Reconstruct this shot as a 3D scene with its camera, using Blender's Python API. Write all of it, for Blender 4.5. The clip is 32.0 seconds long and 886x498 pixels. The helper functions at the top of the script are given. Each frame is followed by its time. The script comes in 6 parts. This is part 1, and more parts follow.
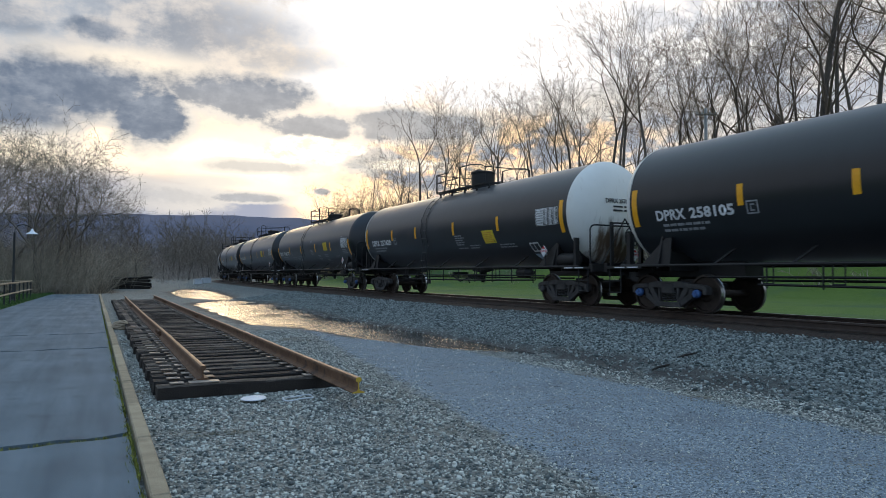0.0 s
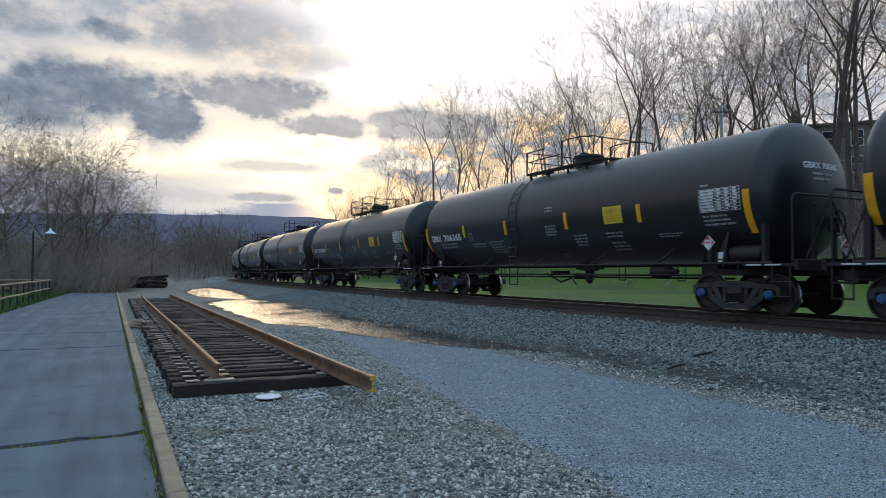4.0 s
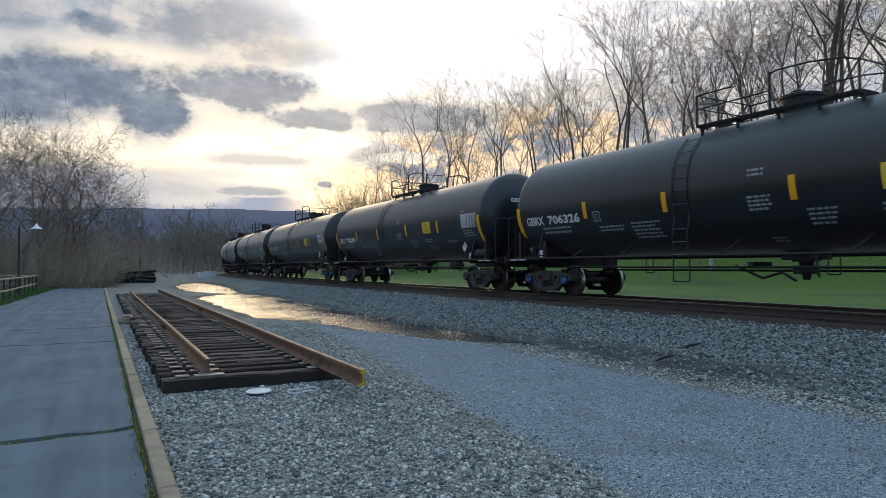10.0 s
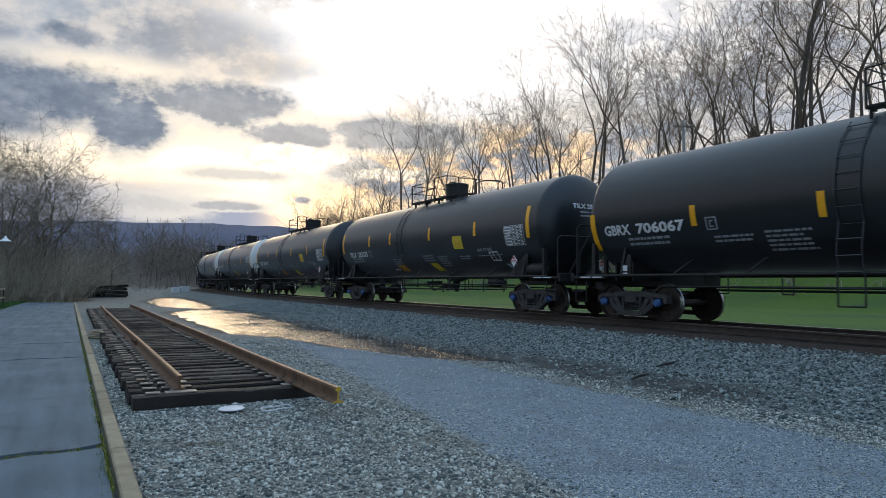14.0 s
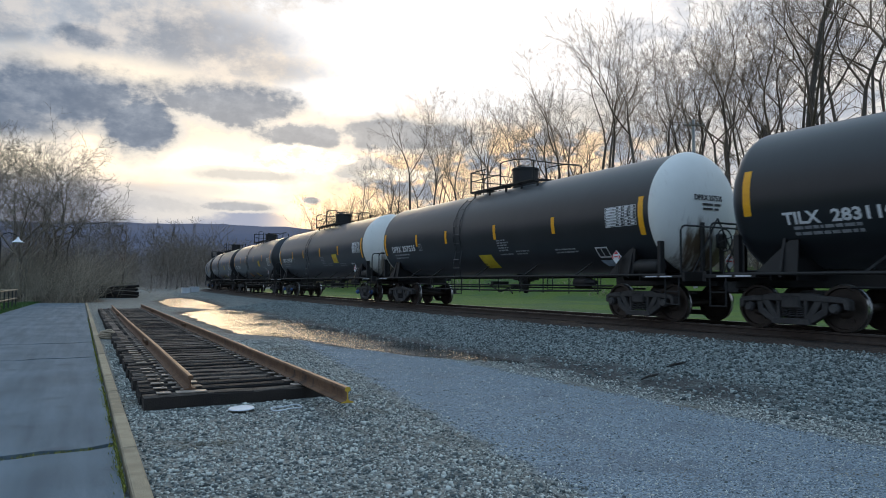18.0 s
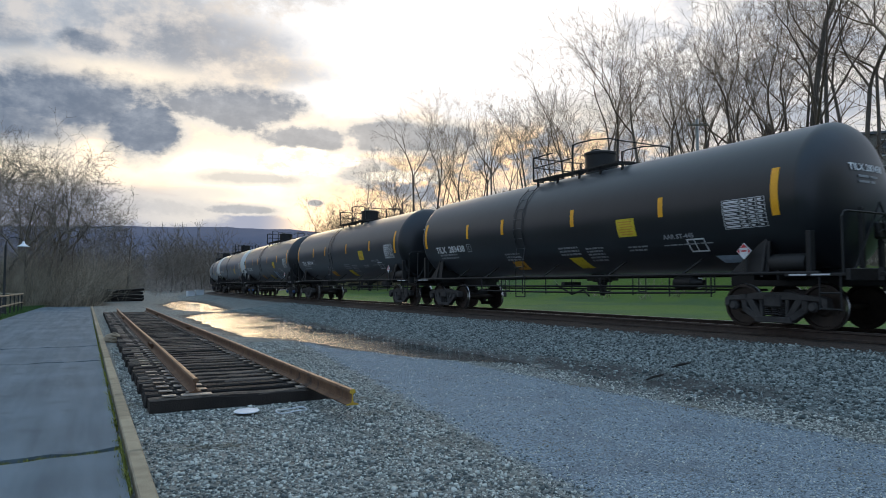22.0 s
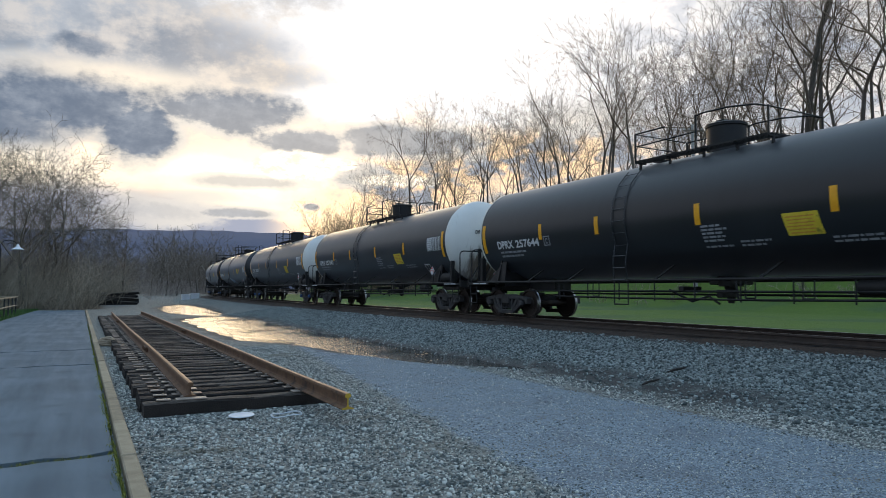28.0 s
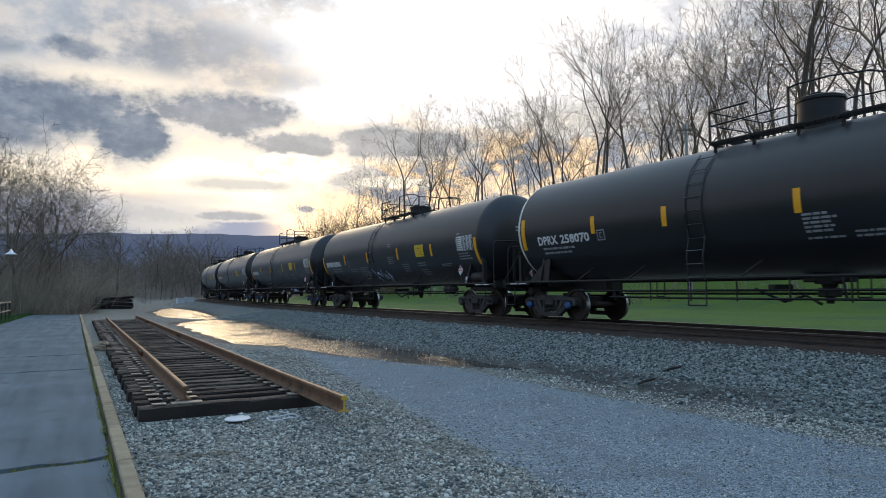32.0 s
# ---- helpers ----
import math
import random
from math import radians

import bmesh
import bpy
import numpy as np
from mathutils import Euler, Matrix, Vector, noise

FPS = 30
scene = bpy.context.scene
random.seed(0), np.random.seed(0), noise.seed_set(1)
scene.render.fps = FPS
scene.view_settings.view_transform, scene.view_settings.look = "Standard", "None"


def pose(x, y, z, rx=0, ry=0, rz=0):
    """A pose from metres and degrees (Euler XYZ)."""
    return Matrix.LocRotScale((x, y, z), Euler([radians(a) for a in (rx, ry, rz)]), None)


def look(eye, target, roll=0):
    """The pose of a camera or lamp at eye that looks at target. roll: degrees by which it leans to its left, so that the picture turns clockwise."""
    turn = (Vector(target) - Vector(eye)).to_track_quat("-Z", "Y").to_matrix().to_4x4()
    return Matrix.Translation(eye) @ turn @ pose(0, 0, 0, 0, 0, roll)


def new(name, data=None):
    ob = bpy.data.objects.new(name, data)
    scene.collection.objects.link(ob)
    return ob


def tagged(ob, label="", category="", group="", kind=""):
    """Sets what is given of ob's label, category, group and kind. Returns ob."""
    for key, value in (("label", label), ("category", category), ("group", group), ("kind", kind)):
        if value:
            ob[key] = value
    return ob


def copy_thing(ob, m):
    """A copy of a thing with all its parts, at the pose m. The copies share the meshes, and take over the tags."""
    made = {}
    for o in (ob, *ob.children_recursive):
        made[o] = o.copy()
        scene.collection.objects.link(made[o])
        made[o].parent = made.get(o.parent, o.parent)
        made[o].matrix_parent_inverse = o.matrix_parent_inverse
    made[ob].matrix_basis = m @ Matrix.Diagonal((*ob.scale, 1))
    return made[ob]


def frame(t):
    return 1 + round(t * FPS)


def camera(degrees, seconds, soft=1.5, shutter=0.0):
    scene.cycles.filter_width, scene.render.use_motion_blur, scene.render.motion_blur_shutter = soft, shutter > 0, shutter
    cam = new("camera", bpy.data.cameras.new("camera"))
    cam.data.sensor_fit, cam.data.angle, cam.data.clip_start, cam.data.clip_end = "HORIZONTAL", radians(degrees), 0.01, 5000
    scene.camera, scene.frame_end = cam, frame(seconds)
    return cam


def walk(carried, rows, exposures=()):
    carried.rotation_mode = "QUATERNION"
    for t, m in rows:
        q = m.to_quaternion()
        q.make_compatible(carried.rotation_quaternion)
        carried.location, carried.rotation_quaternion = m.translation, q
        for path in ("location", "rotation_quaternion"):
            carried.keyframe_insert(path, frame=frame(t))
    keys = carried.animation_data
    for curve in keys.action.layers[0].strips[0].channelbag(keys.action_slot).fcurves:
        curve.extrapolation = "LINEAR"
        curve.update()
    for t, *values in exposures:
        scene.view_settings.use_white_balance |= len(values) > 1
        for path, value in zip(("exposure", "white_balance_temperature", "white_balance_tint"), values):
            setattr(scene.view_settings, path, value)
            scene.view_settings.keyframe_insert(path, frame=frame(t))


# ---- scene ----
# Camera: held by hand at eye height on the platform, only turning a little.
# Rows of SWAY: seconds, degrees of tilt up, turn to the right of the panel track, lean.
EYE = 1.61
SWAY = [
    (0, 2.16, 27.38, 0.27), (0.5, 2.11, 27.31, 0.29), (1, 1.99, 27.27, 0.45), (1.5, 1.95, 27.16, 0.42),
    (2, 2.04, 26.59, 0.49), (2.5, 2.13, 26.25, 0.37), (3, 2.11, 26.05, 0.36), (3.5, 2.08, 26.07, 0.35),
    (5.5, 1.93, 26.85, -0.21), (6, 1.73, 26.80, -0.22), (6.5, 1.64, 26.78, -0.24), (7, 1.60, 26.78, -0.07),
    (7.5, 1.57, 26.65, -0.20), (8, 1.52, 26.58, -0.27), (8.5, 1.45, 26.62, -0.22), (9, 1.41, 26.70, -0.13),
    (9.5, 1.41, 26.86, -0.12), (10, 1.48, 27.08, -0.09), (10.5, 1.51, 27.32, -0.13), (11, 1.56, 27.56, -0.24),
    (11.5, 1.70, 27.68, -0.01), (12, 1.91, 28.02, -0.13), (12.5, 2.31, 28.49, 0.22), (13, 2.74, 29.06, 0.60),
    (13.5, 2.93, 29.02, 0.37), (14, 2.96, 29.02, 0.44), (14.5, 3.00, 29.05, 0.31), (16.5, 2.95, 28.56, 0.42),
    (17, 2.92, 28.36, 0.38), (17.5, 2.94, 28.32, 0.38), (18, 2.96, 28.26, 0.36), (18.5, 2.83, 28.14, 0.03),
    (19, 2.87, 28.07, -0.04), (19.5, 2.94, 28.04, -0.21), (20, 2.97, 27.85, -0.02), (20.5, 2.97, 27.72, -0.03),
    (21, 3.01, 27.61, 0.12), (21.5, 3.03, 27.62, -0.15), (22, 3.09, 27.92, -0.00), (22.5, 3.14, 27.88, -0.11),
    (23, 3.17, 27.68, -0.23), (23.5, 3.23, 27.59, -0.30), (24, 3.25, 27.62, -0.17), (24.5, 3.29, 27.59, -0.28),
    (25, 3.33, 27.64, 0.02), (25.5, 3.30, 27.66, -0.30), (27.5, 3.19, 27.76, -0.14), (28, 3.46, 28.26, 0.17),
    (28.5, 3.74, 28.51, 0.12), (29, 3.82, 28.35, -0.06), (29.5, 3.80, 28.40, -0.14), (30, 3.65, 28.49, -0.12),
    (30.5, 3.61, 28.64, -0.18), (31, 3.58, 28.65, -0.33), (31.5, 3.60, 28.74, -0.45), (32, 3.57, 28.68, -0.34),
]
cam = camera(67.2, 32.0, soft=0.7, shutter=0.12)
walk(cam, [(t, pose(0, 0, EYE, 90 + tilt, 0, -turn) @ pose(0, 0, 0, 0, 0, lean)) for t, tilt, turn, lean in SWAY], [(0, 0.0, 6250, 8.5), (32, 0.0, 6250, 8.5)])

# ---- world and sun ----


class Nodes:
    """Short hand for node trees."""

    def __init__(self, tree):
        self.t = tree
        tree.nodes.clear()

    def add(self, kind, out=0, **inputs):
        n = self.t.nodes.new(kind)
        for key, value in inputs.items():
            if key.startswith("p_"):
                self.setting(n, key, value)
                continue
            sock = n.inputs[int(key[1:])] if key[0] == "i" and key[1:].isdigit() else n.inputs[key.replace("_", " ")]
            self.put(sock, value)
        return n.outputs[out] if len(n.outputs) else None

    def setting(self, n, key, value):
        if key == "p_operation":
            n.operation = value
        elif key == "p_interpolation_type":
            n.interpolation_type = value
        elif key == "p_sky_type":
            n.sky_type = value
        elif key == "p_sun_disc":
            n.sun_disc = value
        elif key == "p_sun_elevation":
            n.sun_elevation = value
        elif key == "p_sun_rotation":
            n.sun_rotation = value
        elif key == "p_dust_density":
            n.dust_density = value
        elif key == "p_attribute_name":
            n.attribute_name = value

    def put(self, sock, value):
        if isinstance(value, bpy.types.NodeSocket):
            self.t.links.new(value, sock)
        elif isinstance(value, tuple) and len(value) == 3 and sock.type == "RGBA":
            sock.default_value = (*value, 1)
        else:
            sock.default_value = value

    def math(self, op, a, b=0.0, c=0.0):
        return self.add("ShaderNodeMath", p_operation=op, i0=a, i1=b, i2=c)

    def step(self, value, lo, hi, a=0.0, b=1.0):
        return self.add("ShaderNodeMapRange", p_interpolation_type="SMOOTHSTEP", Value=value, From_Min=lo, From_Max=hi, To_Min=a, To_Max=b)

    def mix(self, f, a, b, blend="MIX"):
        n = self.t.nodes.new("ShaderNodeMix")
        n.data_type, n.blend_type, n.clamp_factor = "RGBA", blend, True
        for sock, value in ((n.inputs[0], f), (n.inputs[6], a), (n.inputs[7], b)):
            self.put(sock, value)
        return n.outputs[2]

    def noise(self, scale, detail=4.0, vector=None, rough=0.55, out=0):
        extra = {"Vector": vector} if vector is not None else {}
        return self.add("ShaderNodeTexNoise", out, Scale=scale, Detail=detail, Roughness=rough, **extra)


SUN_TURN, SUN_HEIGHT = 18.0, 7.0  # degrees right of +y, above the horizon

world = bpy.data.worlds.new("evening_sky")
scene.world = world
world.use_nodes = True
w = Nodes(world.node_tree)
way = w.add("ShaderNodeTexCoord")
sep = w.t.nodes.new("ShaderNodeSeparateXYZ")
w.t.links.new(way, sep.inputs[0])
turn = w.math("MULTIPLY", w.math("ARCTAN2", sep.outputs[0], sep.outputs[1]), 57.2958)
rise = w.math("MULTIPLY", w.math("ARCSINE", sep.outputs[2]), 57.2958)
clear = w.add("ShaderNodeTexSky", p_sky_type="NISHITA", p_sun_disc=False, p_sun_elevation=radians(SUN_HEIGHT), p_sun_rotation=radians(SUN_TURN),
              p_dust_density=2.0)
flat = w.t.nodes.new("ShaderNodeCombineXYZ")
w.put(flat.inputs[0], w.math("MULTIPLY", turn, 0.68))
w.put(flat.inputs[1], rise)
billow = w.noise(0.13, 8.0, flat.outputs[0], 0.62)
wisp = w.noise(0.42, 8.0, flat.outputs[0], 0.64)
curl = w.noise(1.25, 6.0, flat.outputs[0], 0.62)
warp = w.math("ADD", w.math("ADD", w.math("SUBTRACT", billow, 0.5), w.math("MULTIPLY", w.math("SUBTRACT", wisp, 0.5), 1.2)), w.math("MULTIPLY", w.math("SUBTRACT", curl, 0.5), 0.4))


def bank(az, el, half_w, half_h, edge=0.35, ragged=1.7, most=1.0):
    """A cloud bank: most inside, 0 outside, with a ragged edge."""
    dx = w.math("DIVIDE", w.math("SUBTRACT", turn, az), half_w)
    dy = w.math("DIVIDE", w.math("SUBTRACT", rise, el), half_h)
    r = w.math("SQRT", w.math("ADD", w.math("MULTIPLY", dx, dx), w.math("MULTIPLY", dy, dy)))
    r = w.math("ADD", r, w.math("MULTIPLY", warp, ragged))
    return w.step(r, 1.0 - edge, 1.0 + edge, most, 0.0)


def most_of(specs):
    out = None
    for spec in specs:
        b = bank(*spec)
        out = b if out is None else w.math("MAXIMUM", out, b)
    return out


# thin high cloud: blue-grey far from the sun, cream where it is lit from behind
veil = w.mix(w.step(wisp, 0.36, 0.64), (0.38, 0.44, 0.54), (0.68, 0.64, 0.63))
veil = w.mix(0.2, veil, w.mix(1.0, clear, (0.14, 0.14, 0.14), "MULTIPLY"))
veil = w.mix(w.math("MULTIPLY", w.step(rise, 8.6, 6.2), w.step(turn, 20.0, 12.0)), veil, (0.44, 0.45, 0.54))
cream = most_of(((10.5, 9.4, 12.0, 1.7, 0.5, 1.5, 0.9), (1.2, 10.5, 2.2, 0.7, 0.4, 1.3, 1.0), (-5.5, 8.8, 4.0, 1.0, 0.6, 1.6, 0.6), (2.0, 16.0, 5.0, 0.8, 0.8, 2.0, 0.5), (13.0, 7.2, 5.0, 0.8, 0.5, 1.6, 0.9)))
veil = w.mix(cream, veil, (1.55, 1.28, 0.92))
veil = w.mix(most_of(((8.7, 9.7, 4.5, 1.0, 0.4, 1.4), (16.0, 8.6, 5.0, 1.6, 0.35, 1.2), (16.4, 6.6, 2.6, 0.9, 0.5, 1.2))), veil, (1.75, 1.45, 1.02))
veil = w.mix(bank(19.5, 7.0, 4.5, 1.6, 0.7, 1.2, 0.8), veil, (1.65, 1.2, 0.68))
# broken golden and blue-grey cloud low behind the wood
golden = w.mix(w.step(w.math("ADD", wisp, w.math("MULTIPLY", w.math("SUBTRACT", curl, 0.5), 0.5)), 0.42, 0.56), (0.40, 0.43, 0.50), (1.45, 1.02, 0.60))
veil = w.mix(most_of(((37.5, 11.0, 10.0, 3.2, 0.6, 1.4, 0.95), (27.0, 9.0, 6.0, 2.4, 0.6, 1.4, 0.95))), veil, golden)
veil = w.mix(most_of(((34.0, 21.0, 21.0, 7.4, 0.28, 0.9), (21.0, 15.8, 6.5, 1.8, 0.4, 1.0))), veil, (1.30, 1.22, 1.16))
veil = w.mix(bank(58.0, 16.0, 14.0, 12.0, 0.7, 1.6, 0.75), veil, w.mix(w.step(wisp, 0.40, 0.60), (0.60, 0.60, 0.64), (1.05, 0.96, 0.88)))
# dark banks before it
great_banks = ((-1.2, 13.7, 6.2, 2.2, 0.36, 1.0, 0.97), (3.4, 12.1, 3.2, 2.5, 0.32, 0.9, 0.98), (-6.0, 12.4, 5.5, 1.8, 0.45, 1.2, 0.9), (10.4, 14.4, 5.6, 1.7, 0.4, 1.3, 0.92), (17.0, 12.3, 4.4, 1.15, 0.3, 1.2, 0.9),
               (24.0, 12.5, 7.6, 1.5, 0.3, 1.1, 0.88), (20.6, 9.9, 2.2, 1.1, 0.35, 1.3, 0.75), (9.0, 19.3, 6.5, 1.7, 0.7, 1.8, 0.55), (-0.3, 18.1, 2.0, 0.7, 0.4, 1.2, 0.85))
small_banks = ((13.5, 17.6, 4.5, 1.2, 0.7, 2.0, 0.45), (-7.0, 18.1, 2.4, 0.9, 0.6, 1.6, 0.5), (4.9, 6.1, 4.2, 1.1, 0.7, 1.5, 0.7), (11.0, 6.2, 3.0, 0.5, 0.35, 1.1, 0.85), (17.0, 6.9, 0.7, 0.3, 0.35, 0.7, 0.9), (11.9, 8.8, 4.4, 0.5, 0.5, 1.2, 0.75),
               (7.5, 7.4, 3.0, 0.4, 0.6, 1.6, 0.45), (40.0, 14.5, 4.0, 1.5, 0.8, 2.2, 0.4))
dark = w.math("MAXIMUM", most_of(great_banks), most_of(small_banks))
# broken cloud over the rest of the sky
rest = w.math("MULTIPLY", w.step(billow, 0.50, 0.66), w.step(rise, 19.0, 30.0))
dark = w.math("MAXIMUM", dark, w.math("MULTIPLY", rest, 0.7))
grey = w.mix(w.step(w.math("ADD", w.math("MULTIPLY", wisp, 0.7), w.math("MULTIPLY", curl, 0.3)), 0.38, 0.70), (0.155, 0.195, 0.265), (0.34, 0.375, 0.44))
# the banks' thin edges let the low sun through
edge_lit = w.math("MULTIPLY", w.math("MULTIPLY", w.math("MULTIPLY", dark, w.math("SUBTRACT", 1.0, dark)), 2.6), w.math("MULTIPLY", w.step(turn, -6.0, 8.0), w.step(rise, 18.0, 13.0)))
sky = w.mix(dark, veil, grey)
sky = w.mix(edge_lit, sky, (1.15, 1.02, 0.86))
# sunlit heap cloud standing before the grey
heap = most_of(((16.0, 10.3, 3.9, 1.05, 0.16, 1.3, 1.0), (19.0, 10.5, 2.0, 0.6, 0.2, 1.3, 0.9), (25.0, 9.3, 3.5, 0.5, 0.25, 1.5, 0.85)))
sky = w.mix(heap, sky, w.mix(w.step(curl, 0.35, 0.6), (1.15, 1.0, 0.80), (1.7, 1.5, 1.2)))
# overhead and behind the eye the cloud is thinner and the sky bluer
sky = w.mix(w.step(rise, 21.0, 48.0), sky, w.mix(1.0, sky, (1.28, 1.60, 1.80), "MULTIPLY"))
away = w.math("ABSOLUTE", w.math("SUBTRACT", turn, SUN_TURN))
sky = w.mix(w.step(away, 70.0, 120.0), sky, w.mix(1.0, sky, (0.90, 1.05, 1.24), "MULTIPLY"))
sky = w.mix(w.step(rise, -3.0, 0.0), (0.06, 0.06, 0.05), sky)
w.add("ShaderNodeOutputWorld", Surface=w.add("ShaderNodeBackground", Color=sky, Strength=1.0))

sun = new("sun", bpy.data.lights.new("sun", "SUN"))
sun.data.energy, sun.data.angle, sun.data.color = 1.25, radians(27), (1.0, 0.72, 0.42)
sun.matrix_world = look((0, 0, 0), (-math.sin(radians(SUN_TURN)), -math.cos(radians(SUN_TURN)), -math.tan(radians(SUN_HEIGHT))))


# ---- materials ----
def material(name, dark_rgb, light_rgb, rough=0.8, scale=4.0, metal=0.0, bump=0.0, fine=60.0, island=0.0, each=0.0, spots=None, spot_scale=1.5, spot_range=(0.55, 0.7), coat=0.0, stretch=None, tones=(0.3, 0.7)):
    """A weathered surface: colour between two tones by two noises, optional stains and relief; varies by object or by island."""
    m = bpy.data.materials.new(name)
    m.use_nodes = True
    n = Nodes(m.node_tree)
    where = n.add("ShaderNodeTexCoord", 3)
    if stretch:
        where = n.add("ShaderNodeVectorMath", p_operation="MULTIPLY", i0=where, i1=stretch)
    big, small = n.noise(scale, 4.0, where), n.noise(fine, 3.0, where)
    f = n.math("ADD", n.math("MULTIPLY", big, 0.6), n.math("MULTIPLY", small, 0.4))
    if island:
        f = n.math("ADD", f, n.math("MULTIPLY", n.math("SUBTRACT", n.add("ShaderNodeNewGeometry", "Random Per Island"), 0.5), island))
    if each:
        f = n.math("ADD", f, n.math("MULTIPLY", n.math("SUBTRACT", n.add("ShaderNodeObjectInfo", "Random"), 0.5), each))
    col = n.mix(n.step(f, *tones), dark_rgb, light_rgb)
    if spots:
        col = n.mix(n.step(n.noise(spot_scale, 5.0, where), *spot_range), col, spots)
    rf = n.add("ShaderNodeMapRange", Value=small, From_Min=0.3, From_Max=0.7, To_Min=max(0.02, rough - 0.08), To_Max=min(1.0, rough + 0.08))
    extra = {}
    if bump:
        extra["Normal"] = n.add("ShaderNodeBump", Strength=min(1.0, bump * 10), Distance=0.02, Height=n.math("ADD", n.math("MULTIPLY", big, 0.5), small))
    b = n.add("ShaderNodeBsdfPrincipled", Base_Color=col, Roughness=rf, Metallic=metal, Coat_Weight=coat, **extra)
    n.add("ShaderNodeOutputMaterial", Surface=b)
    return m


